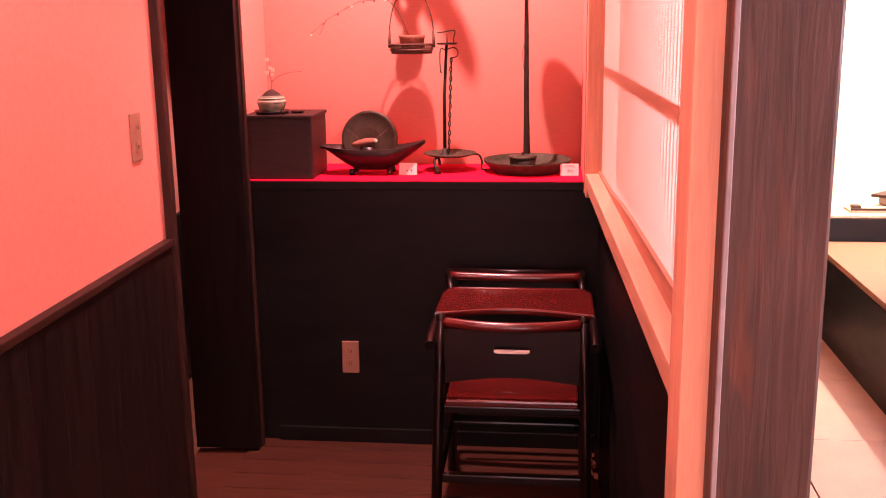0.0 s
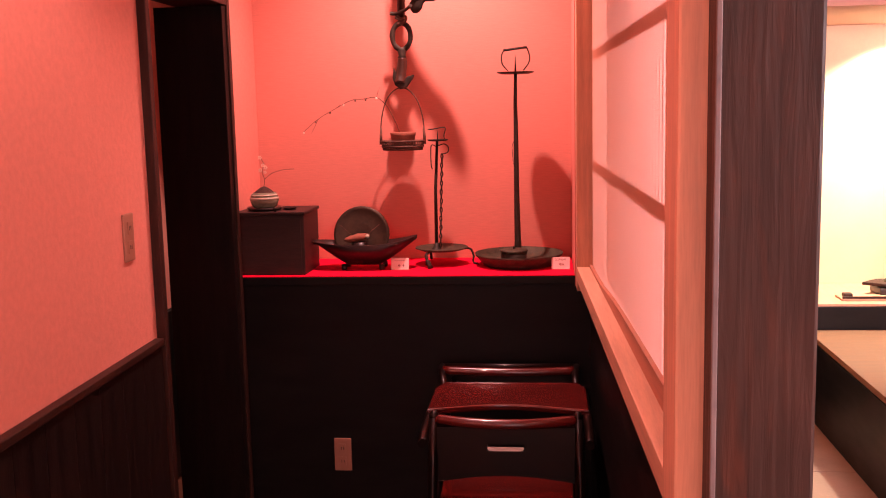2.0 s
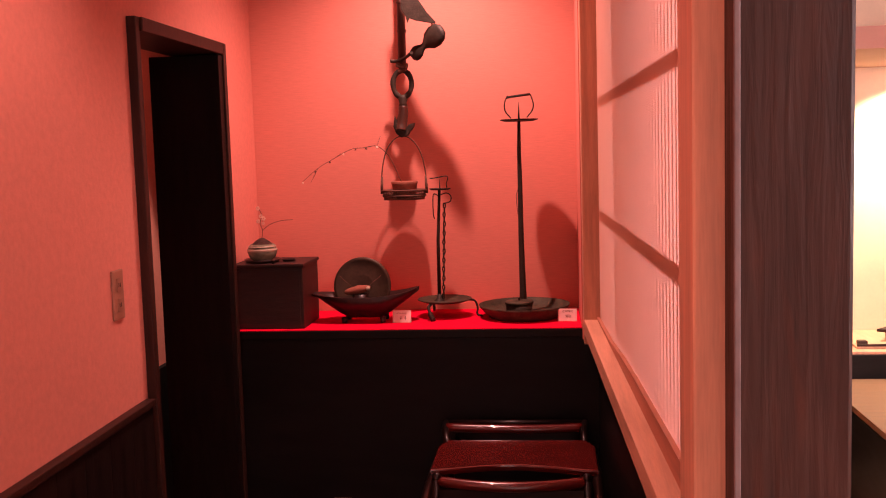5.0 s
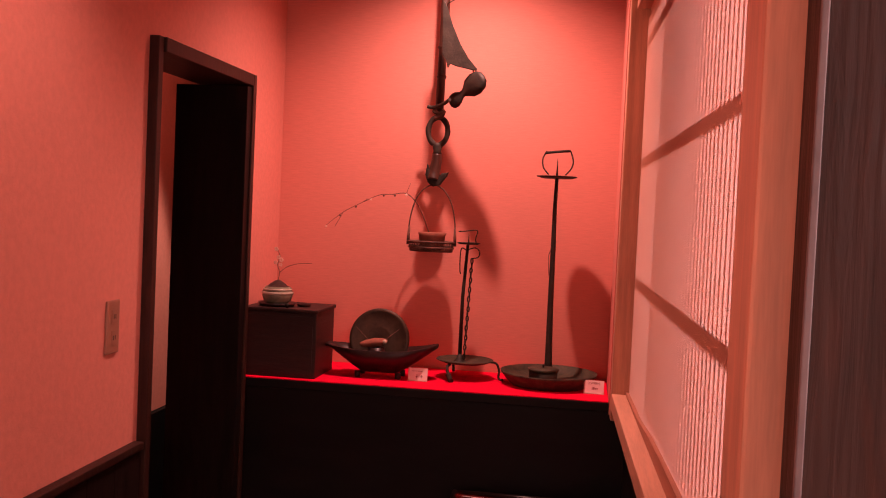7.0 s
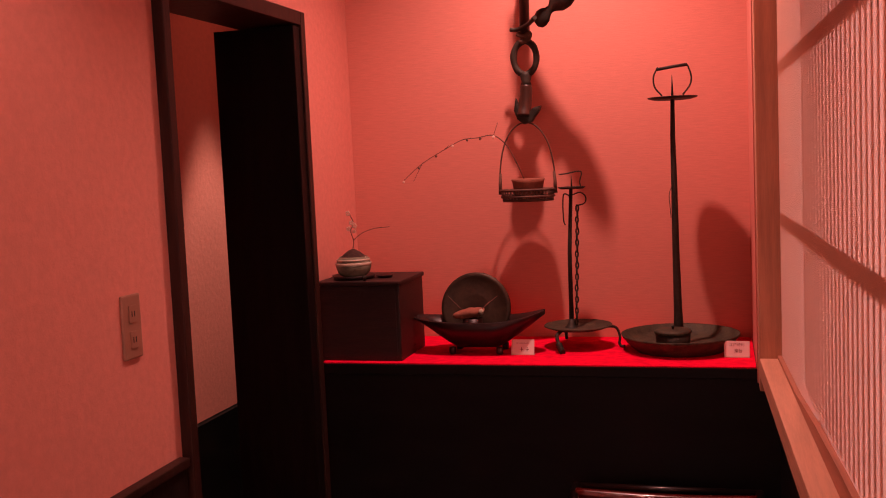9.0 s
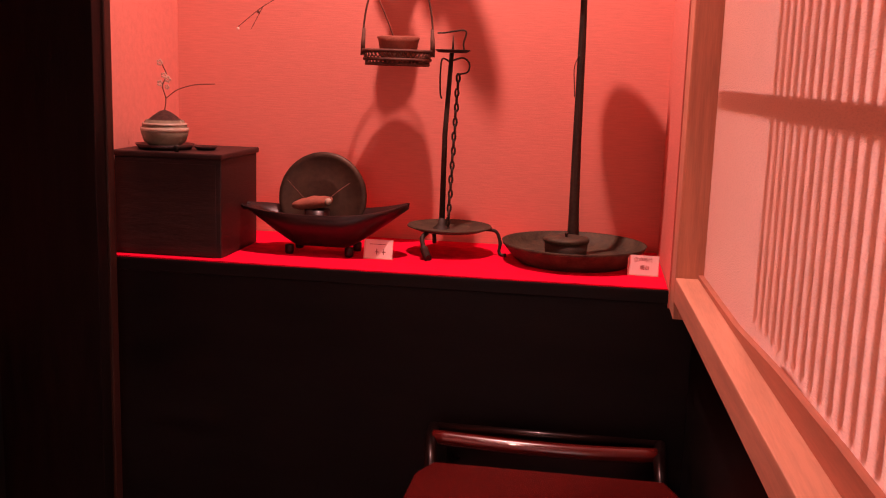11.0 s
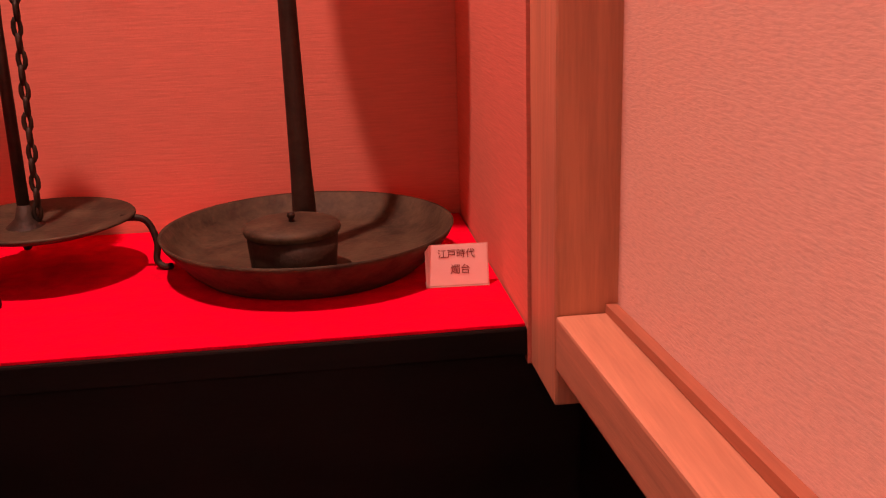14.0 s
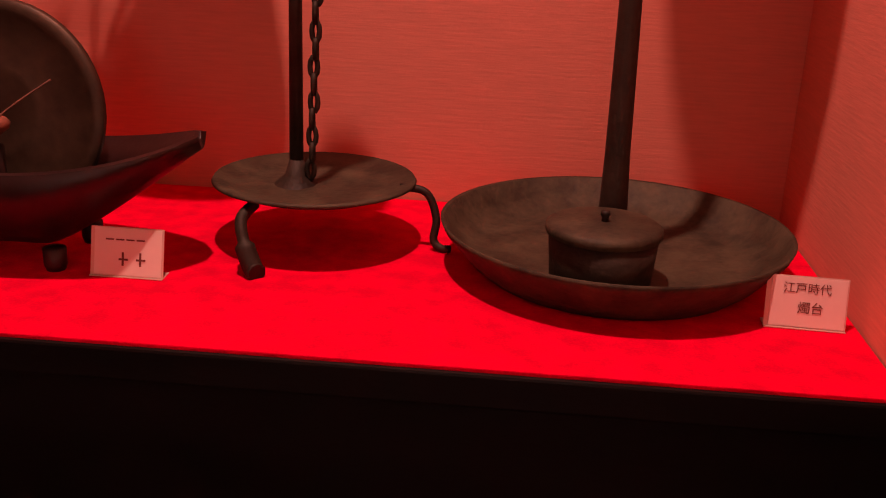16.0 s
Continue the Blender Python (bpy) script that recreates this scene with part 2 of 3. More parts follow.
def lathe(profile, centre=(0, 0, 0), steps=40, bm=None):
    """Turns (radius, height) pairs round an upright axis."""
    bm = bm or bmesh.new()
    rings = []
    for r, z in profile:
        if r < 1e-5:
            rings.append([bm.verts.new((centre[0], centre[1], centre[2] + z))])
        else:
            rings.append([bm.verts.new((centre[0] + r * math.cos(a), centre[1] + r * math.sin(a), centre[2] + z))
                          for a in (2 * math.pi * k / steps for k in range(steps))])
    for a, b in zip(rings, rings[1:]):
        for k in range(steps):
            quad = [a[k % len(a)], a[(k + 1) % len(a)], b[(k + 1) % len(b)], b[k % len(b)]]
            quad = list(dict.fromkeys(quad))
            if len(quad) > 2:
                bm.faces.new(quad).smooth = True
    bmesh.ops.recalc_face_normals(bm, faces=bm.faces)
    return bm


def tube(points, radius, steps=10, bm=None, closed=False):
    """A rod along points; radius: one number or one for each point."""
    bm = bm or bmesh.new()
    pts = [Vector(p) for p in points]
    radii = radius if isinstance(radius, (list, tuple)) else [radius] * len(pts)
    rings, side = [], None
    for k, p in enumerate(pts):
        if closed:
            way = (pts[(k + 1) % len(pts)] - pts[k - 1]).normalized()
        else:
            way = (pts[min(k + 1, len(pts) - 1)] - pts[max(k - 1, 0)]).normalized()
        if side is None:
            side = way.orthogonal().normalized()
        side = (side - way * side.dot(way)).normalized()
        other = way.cross(side)
        rings.append([bm.verts.new(p + radii[k] * (math.cos(a) * side + math.sin(a) * other)) for a in (2 * math.pi * j / steps for j in range(steps))])
    pairs = list(zip(rings, rings[1:])) + ([(rings[-1], rings[0])] if closed else [])
    for a, b in pairs:
        for k in range(steps):
            bm.faces.new((a[k], a[(k + 1) % steps], b[(k + 1) % steps], b[k])).smooth = True
    if not closed:
        for ring in (rings[0], rings[-1]):
            bm.faces.new(ring)
    bmesh.ops.recalc_face_normals(bm, faces=bm.faces)
    return bm


def plate(outline, thick, axis="y", at=0.0, bm=None, bevel=0.0):
    """A flat outline given a thickness. axis: the way it faces; at: where along it."""
    bm = bm or bmesh.new()
    def put(u, v, w):
        return {"y": (u, w, v), "x": (w, u, v), "z": (u, v, w)}[axis]
    low = [bm.verts.new(put(u, v, at)) for u, v in outline]
    high = [bm.verts.new(put(u, v, at + thick)) for u, v in outline]
    made = [bm.faces.new(low), bm.faces.new(high)]
    for k in range(len(low)):
        made.append(bm.faces.new((low[k], low[(k + 1) % len(low)], high[(k + 1) % len(low)], high[k])))
    bmesh.ops.recalc_face_normals(bm, faces=bm.faces)
    if bevel:
        rim = [e for f in made[:2] for e in f.edges]
        bmesh.ops.bevel(bm, geom=rim, offset=bevel, segments=2, affect="EDGES", profile=0.6)
    return bm


def arc(cx, cy, rx, ry, a0, a1, n):
    return [(cx + rx * math.cos(radians(a0 + (a1 - a0) * k / n)), cy + ry * math.sin(radians(a0 + (a1 - a0) * k / n))) for k in range(n + 1)]


def smooth_path(points, n=6):
    """Catmull-Rom points between the given ones."""
    p = [Vector(q) for q in points]
    p = [2 * p[0] - p[1]] + p + [2 * p[-1] - p[-2]]
    out = []
    for k in range(1, len(p) - 2):
        for j in range(n):
            t = j / n
            out.append(0.5 * (2 * p[k] + (p[k + 1] - p[k - 1]) * t + (2 * p[k - 1] - 5 * p[k] + 4 * p[k + 1] - p[k + 2]) * t * t + (3 * p[k] - p[k - 1] - 3 * p[k + 1] + p[k + 2]) * t ** 3))
    return out + [p[-2]]


def along_wall(bm, slope):
    """The corridor walls run slightly askew to the alcove: moves points sideways along them."""
    for v in bm.verts:
        v.co.x += slope * (3.57 - v.co.y)
    return bm


def mesh_of(name, bm):
    me = bpy.data.meshes.new(name)
    bm.to_mesh(me)
    bm.free()
    return me


def part(name, bm, mat, parent, label=""):
    me = mesh_of(name, bm)
    me.materials.append(mat)
    ob = new(name, me)
    ob.parent = parent
    return tagged(ob, label)


def thing(name, place, label, category, group="", turn=0):
    ob = new(name)
    ob.empty_display_size = 0.05
    ob.matrix_basis = pose(*place, 0, 0, turn)
    return tagged(ob, label, category, group)


def solid(name, bm, mat, label, category="", kind="structure"):
    me = mesh_of(name, bm)
    me.materials.append(mat)
    return tagged(new(name, me), label, category, "", kind)


# ---- the large structure ----
LEFT, BACK, ALCOVE_RIGHT, PAPER = -1.05, 4.13, 0.258, 0.318
SKEW_LEFT, SKEW_RIGHT = 0.02, 0.035
TURN_RIGHT = math.degrees(math.atan(SKEW_RIGHT))
TURN_LEFT = math.degrees(math.atan(SKEW_LEFT))
CEIL, SHELF, FRONT = 2.9, 1.07, 3.67
DOOR0, DOOR1, DOORTOP = 2.84, 3.63, 2.125

solid("floor", box(-3.0, -2.6, -0.12, 4.2, 6.4, -0.012), floor_wood, "dark joints under the corridor's floorboards", "floor")
solid("ceiling", box(-3.0, -2.6, CEIL, 4.2, 6.4, CEIL + 0.1), ceiling_paint, "plain pinkish painted ceiling", "ceiling")
wall = box(LEFT - 0.14, -2.5, 0, LEFT, DOOR0 + 0.034, CEIL)
box(LEFT - 0.14, DOOR0 + 0.034, DOORTOP - 0.02, LEFT, DOOR1 - 0.02, CEIL, bm=wall)
box(LEFT - 0.14, DOOR1 - 0.02, 0, LEFT, BACK, CEIL, bm=wall)
wall_left = solid("wall_left", along_wall(wall, SKEW_LEFT), plaster, "salmon plaster wall above dark wainscot boards", "wall")
solid("wall_back", box(LEFT - 0.14, BACK, 0, ALCOVE_RIGHT + 0.16, BACK + 0.12, CEIL), alcove_plaster, "salmon plaster back wall of the display alcove", "wall")
solid("wall_alcove_base", box(ALCOVE_RIGHT + 0.004, FRONT + 0.02, 0, 0.388, BACK, 1.026), dark_panel, "black panel below the alcove's side wall", "wall")
solid("wall_alcove_side", box(ALCOVE_RIGHT, FRONT + 0.0, 1.027, ALCOVE_RIGHT + 0.13, BACK, CEIL), alcove_plaster, "short salmon plaster side wall of the alcove", "wall")
solid("wall_south", box(-3.0, -2.6, 0, 4.2, -2.5, CEIL), plaster, "plain salmon plaster wall closing the corridor", "wall")
solid("wall_above_screen", along_wall(box(0.30, 1.28, 2.4405, 0.39, FRONT, CEIL), SKEW_RIGHT), plaster, "salmon plaster wall above the paper screen", "wall")
solid("wall_below_screen", along_wall(box(0.318, 1.332, 0, 0.39, FRONT, 1.06), SKEW_RIGHT), dark_panel, "black panelled wall below the paper screen", "wall")
solid("wall_east", box(4.1, -2.5, 0, 4.2, 6.4, CEIL), cream_plaster, "plain cream wall closing the guest room", "wall")
solid("wall_north", box(ALCOVE_RIGHT + 0.16, 6.15, 0, 4.1, 6.25, CEIL), cream_plaster, "cream plaster wall of the lit niche", "wall")
solid("wall_room_side", box(0.385, BACK + 0.12, 0, 0.405, 6.15, CEIL), cream_plaster, "plain cream side wall of the guest room", "wall")
wall_beyond = box(-1.72, 2.6, 0.80, -1.60, 6.3, CEIL)
solid("wall_beyond_door", wall_beyond, plaster, "salmon plaster wall seen through the open door", "wall")
solid("wainscot_beyond_door", box(-1.72, 2.6, 0, -1.585, 6.3, 0.795), dark_panel, "black wainscot seen through the open door", "wall")
solid("wall_beyond_end", box(-1.6, 6.2, 0, LEFT - 0.14, 6.3, CEIL), plaster, "plain wall at the end of the next room", "wall")
solid("wall_beyond_start", box(-1.6, 2.5, 0, LEFT - 0.14, 2.6, CEIL), plaster, "plain wall at the start of the next room", "wall")

# left wainscot: upright boards, a cap and a skirting
cap = solid("trim_wainscot_cap", along_wall(box(LEFT, -2.5, 1.0, LEFT + 0.03, DOOR0, 1.022, 0.004), SKEW_LEFT), frame_wood, "brown wooden cap along the wainscot", "trim")
wainscot_left = solid("wall_wainscot", along_wall(box(LEFT + 0.0005, -2.5, 0, LEFT + 0.008, DOOR0, 1.0), SKEW_LEFT), dark_panel, "black-stained upright boards of the corridor wainscot", "wall")

# display alcove: panel, shelf board
solid("wall_shelf_front", box(LEFT, FRONT + 0.012, 0, 0.33, FRONT + 0.0195, SHELF - 0.036), dark_panel, "black panel closing the space below the shelf", "wall")
solid("shelf", box(LEFT, FRONT, SHELF - 0.035, ALCOVE_RIGHT, BACK, SHELF - 0.004, 0.003), dark_panel, "black display shelf board across the alcove", "shelf")
solid("baseboard", box(-0.95, FRONT - 0.002, 0, ALCOVE_RIGHT + 0.06, FRONT + 0.0115, 0.06, 0.002), dark_panel, "black skirting below the shelf panel", "trim")

# pale frame round the paper screen
solid("trim_screen_sill", along_wall(box(0.261, 1.331, 1.064, 0.39, 3.566, 1.116, 0.003), SKEW_RIGHT), pale_wood, "pale cypress sill beam under the paper screen", "trim")
solid("trim_screen_post", box(0.261, 3.568, 1.027, 0.345, 3.668, 2.47, 0.003), pale_wood_up, "pale cypress post at the alcove's edge", "trim")
solid("trim_screen_jamb", box(0.308, 1.210, 0.0, 0.39, 1.330, 2.44, 0.004), pale_wood_up, "broad pale cypress jamb beside the dark pillar", "trim")
solid("trim_screen_head", along_wall(box(0.28, 1.332, 2.36, 0.385, 3.566, 2.44, 0.004), SKEW_RIGHT), pale_wood, "pale cypress head beam over the paper screen", "trim")
pillar = thing("pillar", (0.4035, 1.2175, 0), "weathered dark brown square timber pillar with a worn grey edge", "pillar", "", TURN_RIGHT)
part("shaft", box(-0.0605, -0.0605, 0, 0.0605, 0.0605, CEIL, 0.005), pillar_wood, pillar)
part("edge_strip", box(-0.0623, -0.0623, 0, -0.0558, -0.0558, CEIL, 0.0012), grey_edge, pillar, "worn grey corner edge")

# door in the left wall
door = thing("door_1", (LEFT + 0.014, DOOR0, 0), "dark brown door frame with the black door standing open inward", "door")
door["kind"] = "structure"
W = DOOR1 - DOOR0
part("jamb", box(-0.16, 0.016, 0, 0.028, 0.046, DOORTOP, 0.003), frame_wood, door)
part("jamb", box(-0.16, W - 0.03, 0, 0.036, W, DOORTOP, 0.003), frame_wood, door)
part("lintel", box(-0.16, 0.047, DOORTOP - 0.04, 0.036, W - 0.031, DOORTOP, 0.003), frame_wood, door)
leaf = part("leaf", box(-0.225, W - 0.075, 0.008, 0.03, W - 0.032, DOORTOP - 0.045, 0.002), door_wood, door, "black-stained wooden leaf")

# guest room: tiles, raised platform, niche
platform = solid("platform", box(1.56, 1.6, 0, 4.1, 5.50, 0.42), dark_panel, "black-fronted raised platform of the guest room", "platform")
for k in range(3):
    part("tatami_mat", box(1.565 + k * 0.84, 1.61, 0.422, 2.395 + k * 0.84, 3.54, 0.452, 0.004), tatami_mat, platform)
    part("tatami_mat", box(1.565 + k * 0.84, 3.56, 0.422, 2.395 + k * 0.84, 5.49, 0.452, 0.004), tatami_mat, platform)
solid("niche_ledge", box(0.41, 5.505, 0, 4.1, 6.15, 0.575, 0.004), dark_panel, "black ledge of the lit niche", "ledge")
solid("niche_ledge_top", box(0.41, 5.51, 0.577, 4.1, 6.15, 0.592, 0.003), pale_wood, "pale board on top of the niche ledge", "ledge")
solid("ceiling_niche", box(0.41, 4.9, 2.128, 4.1, 6.15, 2.23), ceiling_paint, "lowered pinkish ceiling of the niche", "ceiling")
light = thing("ceiling_light", (2.19, 5.95, 2.128), "small round recessed downlight glowing over the niche", "ceiling light")
part("trim_ring", lathe([(0.045, -0.002), (0.062, -0.006), (0.066, 0.0), (0.045, 0.0)], steps=32), metal_trim, light)
part("lens", lathe([(0.0, -0.004), (0.044, -0.003), (0.044, 0.0)], steps=32), lamp_glow, light)


# ---- things on the shelf ----
cloth = plate([(-1.04, FRONT + 0.003), (ALCOVE_RIGHT - 0.002, FRONT + 0.003), (ALCOVE_RIGHT - 0.002, BACK - 0.003), (-1.04, BACK - 0.003)], 0.004, "z", SHELF - 0.004, bevel=0.001)
felt = solid("felt_cloth", cloth, red_felt, "bright red felt cloth spread on the display shelf", "cloth", "object")
del felt["kind"]


def chest():
    t = thing("wooden_box", (-0.905, 3.82, SHELF), "old dark reddish wooden box standing on the red felt", "box")
    part("body", box(-0.132, -0.120, 0, 0.132, 0.126, 0.232, 0.003), chest_wood, t)
    part("front_board", box(-0.120, -0.1235, 0.012, 0.120, -0.1205, 0.220, 0.001), chest_wood, t)
    lid = part("lid", box(-0.138, -0.13, 0.2325, 0.138, 0.13, 0.246, 0.004), chest_wood, t, "worn flat wooden lid")
    part("knob", lathe([(0, 0.0), (0.005, 0.0), (0.004, 0.006), (0.008, 0.011), (0.006, 0.016), (0, 0.017)], (0.02, -0.11, 0.246), 16), iron, lid)


def small_dish():
    t = thing("small_dish", (-0.850, 3.80, SHELF + 0.246), "small dark round dish beside the pot on the box", "dish")
    part("bowl", lathe([(0, 0.003), (0.018, 0.003), (0.027, 0.009), (0.029, 0.009), (0.02, 0.0), (0, 0.0)], steps=28), boat_wood, t)


def flower_pot():
    t = thing("bonsai_pot", (-0.945, 3.78, SHELF + 0.246), "small round grey-green glazed pot with a thin flowering sprig", "plant pot")
    part("saucer", lathe([(0, 0.004), (0.05, 0.003), (0.066, 0.012), (0.07, 0.013), (0.06, 0.0), (0, 0.0)]), boat_wood, t, "dark shallow saucer")
    bowl = part("bowl", lathe([(0, 0.006), (0.034, 0.006), (0.05, 0.02), (0.056, 0.04), (0.052, 0.058), (0.044, 0.07), (0.04, 0.068)]), celadon, t)
    part("stripe", lathe([(0.0555, 0.043), (0.0572, 0.044), (0.0565, 0.051), (0.0548, 0.052)]), cream_glaze, bowl, "pale band")
    part("stripe", lathe([(0.0528, 0.058), (0.0535, 0.0585), (0.0515, 0.063), (0.0505, 0.063)]), cream_glaze, bowl, "pale band")
    part("soil", lathe([(0, 0.094), (0.012, 0.09), (0.028, 0.079), (0.04, 0.068)]), soil, t, "dark mossy mound")
    part("stem", tube(smooth_path([(0, 0, 0.09), (0.004, 0, 0.12), (-0.004, 0, 0.15), (0.002, 0.01, 0.175), (-0.008, 0.01, 0.20)]), 0.0014, 6), twig, t)
    part("stem", tube(smooth_path([(0.003, 0, 0.12), (0.03, 0.01, 0.142), (0.07, 0.02, 0.155), (0.115, 0.03, 0.158)]), 0.0012, 6), twig, t)
    for x, z, r in ((-0.012, 0.156, 0.0075), (0.008, 0.166, 0.008), (-0.002, 0.175, 0.007), (-0.012, 0.205, 0.0075), (0.006, 0.148, 0.006)):
        bm = bmesh.new()
        for k in range(5):
            a = 2 * math.pi * k / 5
            c = (x + r * 0.7 * math.cos(a), 0.004, z + r * 0.7 * math.sin(a))
            bmesh.ops.create_icosphere(bm, subdivisions=1, radius=r * 0.5, matrix=Matrix.Translation(c) @ Matrix.Diagonal((1, 0.5, 1, 1)))
        part("blossom", bm, petal, t)


def boat_dish():
    t = thing("boat_dish", (-0.57, 3.86, SHELF), "black wooden boat-shaped dish on stub feet with upturned ends", "dish")
    n, m = 28, 9
    bm = bmesh.new()
    outer, inner = [], []
    for k in range(n + 1):
        u = -1 + 2 * k / n
        x = 0.212 * u
        half = 0.072 * (1 - abs(u) ** 2.6) ** 0.6 + 0.012
        rim = 0.102 + 0.016 * abs(u) ** 2.2 + (0.014 if u > 0 else -0.004) * abs(u) ** 3
        low = 0.014 + 0.105 * max(0.0, (abs(u) - 0.28) / 0.72) ** 1.15
        low = min(low, rim - 0.014)
        ro, ri = [], []
        for j in range(m):
            v = -1 + 2 * j / (m - 1)
            z = low + (rim - low) * abs(v) ** 2.2
            ro.append(bm.verts.new((x, half * v, z)))
            ri.append(bm.verts.new((x * 0.985, (half - 0.006) * v, max(z, low + 0.008) + 0.001)))
        outer.append(ro), inner.append(ri)
    for k in range(n):
        for j in range(m - 1):
            bm.faces.new((outer[k][j], outer[k + 1][j], outer[k + 1][j + 1], outer[k][j + 1])).smooth = True
            bm.faces.new((inner[k][j], inner[k][j + 1], inner[k + 1][j + 1], inner[k + 1][j])).smooth = True
        for j in (0, m - 1):
            bm.faces.new((outer[k][j], inner[k][j], inner[k + 1][j], outer[k + 1][j]))
    for k in (0, n):
        for j in range(m - 1):
            bm.faces.new((outer[k][j], outer[k][j + 1], inner[k][j + 1], inner[k][j]))
    bmesh.ops.recalc_face_normals(bm, faces=bm.faces)
    part("hull", bm, boat_wood, t)
    for x, y in ((-0.075, -0.04), (0.075, -0.04), (-0.075, 0.045), (0.075, 0.045)):
        part("foot", lathe([(0, 0), (0.009, 0), (0.011, 0.006), (0.011, 0.022), (0, 0.024)], (x, y, 0), 16), boat_wood, t)
    # round mirror leaning in the dish
    d = thing("bronze_mirror", (-0.589, 3.915, SHELF + 0.030), "round dull bronze mirror standing upright in the boat dish", "mirror")
    face = lathe([(0, 0.005), (0.04, 0.005), (0.043, 0.0056), (0.047, 0.005), (0.098, 0.0045), (0.101, 0.0065), (0.112, 0.006), (0.114, 0.0), (0, -0.004)], steps=56)
    bmesh.ops.rotate(face, verts=face.verts, cent=(0, 0, 0), matrix=Matrix.Rotation(radians(82), 3, "X"))
    bmesh.ops.translate(face, verts=face.verts, vec=(0, 0.0, 0.100))
    part("disc", face, bronze, d)
    # small dark cup with a cloth pouch on it
    c = thing("tobacco_pouch", (-0.583, 3.845, SHELF + 0.024), "small russet cloth pouch with a bead on a dark cup", "pouch")
    part("cup", lathe([(0, 0), (0.026, 0), (0.03, 0.02), (0.031, 0.085), (0.027, 0.085), (0.025, 0.03), (0, 0.02)], steps=28), boat_wood, c)
    bm = bmesh.new()
    bmesh.ops.create_icosphere(bm, subdivisions=3, radius=1, matrix=pose(-0.012, 0, 0.100, 0, -10, 5) @ Matrix.Diagonal((0.052, 0.026, 0.016, 1)))
    for v in bm.verts:
        v.co += 0.003 * noise.noise_vector(v.co * 60)
    for f in bm.faces:
        f.smooth = True
    part("cloth", bm, pouch, c)
    bm = bmesh.new()
    bmesh.ops.create_uvsphere(bm, u_segments=16, v_segments=10, radius=0.0085, matrix=pose(0.033, -0.02, 0.108))
    for f in bm.faces:
        f.smooth = True
    part("bead", bm, cream_glaze, c, "pale bead")
    part("cord", tube(smooth_path([(-0.03, -0.012, 0.113), (-0.055, 0.01, 0.128), (-0.085, 0.03, 0.15)]), 0.0009, 6), twig, c)
    part("cord", tube(smooth_path([(0.033, -0.02, 0.113), (0.05, 0.0, 0.130), (0.075, 0.025, 0.15)]), 0.0011, 6), twig, c)


def small_candlestick():
    t = thing("candlestick", (-0.27, 3.955, SHELF), "small rusted iron candlestick on three legs with a hanging chain", "candlestick")
    part("dish", lathe([(0, 0.063), (0.03, 0.061), (0.075, 0.063), (0.105, 0.071), (0.107, 0.068), (0.08, 0.058), (0.03, 0.054), (0, 0.054)], steps=56), tray_iron, t)
    part("leg", tube(smooth_path([(-0.045, -0.075, 0.060), (-0.052, -0.098, 0.050), (-0.045, -0.112, 0.028), (-0.035, -0.12, 0.008), (-0.03, -0.125, 0.006)]), [0.006] * 12 + [0.010] * 12 + [0.009], 10), iron, t)
    part("leg", tube(smooth_path([(0.09, 0.0, 0.065), (0.118, -0.002, 0.061), (0.13, -0.006, 0.035), (0.128, -0.008, 0.012), (0.136, -0.012, 0.004), (0.146, -0.016, 0.005)]), 0.0042, 10), iron, t)
    part("leg", tube(smooth_path([(-0.05, 0.075, 0.061), (-0.06, 0.098, 0.050), (-0.056, 0.108, 0.025), (-0.055, 0.112, 0.004)]), 0.0055, 10), iron, t)
    part("collar", lathe([(0.024, 0.061), (0.012, 0.072), (0.007, 0.089), (0, 0.089)], (-0.020, 0, 0), 24), iron, t)
    part("pole", tube([(-0.020, 0, 0.056), (-0.019, 0, 0.30), (-0.008, 0, 0.50)], [0.0075, 0.0065, 0.0055], 12), iron, t)
    dish = part("drip_plate", lathe([(0, 0.496), (0.035, 0.497), (0.043, 0.502), (0.043, 0.504), (0, 0.502)], (-0.006, 0, 0), 32), iron, t)
    part("spike", tube([(-0.006, 0, 0.50), (-0.006, 0, 0.538)], [0.003, 0.0008], 8), iron, dish)
    part("ring_handle", tube(smooth_path([(0.022, 0, 0.503), (0.020, 0, 0.52), (0.026, 0, 0.545), (0.016, 0, 0.551), (-0.022, 0, 0.545), (-0.045, 0, 0.543)]), 0.0022, 8), iron, t)
    part("side_loop", tube(smooth_path([(-0.006, 0, 0.47), (-0.03, 0, 0.482), (-0.035, 0, 0.45), (-0.034, 0, 0.40), (-0.03, 0, 0.385)]), 0.0022, 8), iron, t)
    part("side_loop", tube(smooth_path([(-0.006, 0, 0.478), (0.02, 0, 0.485), (0.036, 0, 0.472), (0.033, 0, 0.452), (0.012, 0, 0.445)]), 0.0022, 8), iron, t)
    bm = bmesh.new()
    n = 21
    for k in range(n):
        z = 0.445 - (k + 0.5) * (0.375 / n)
        x = 0.010 - 0.014 * k / n + 0.0008 * math.sin(k * 2.1)
        flat = k % 2
        loop = [(x + (0.0040 * math.cos(a) if not flat else 0), (0.0040 * math.cos(a) if flat else 0) - 0.004, z + 0.0102 * math.sin(a)) for a in (2 * math.pi * j / 10 for j in range(10))]
        tube(loop, 0.0030, 6, bm, closed=True)
    part("chain", bm, iron, t, "twisted iron chain")


def large_candlestick():
    t = thing("candlestick", (0.043, 3.925, SHELF), "tall iron candlestick rising from a broad round tray", "candlestick")
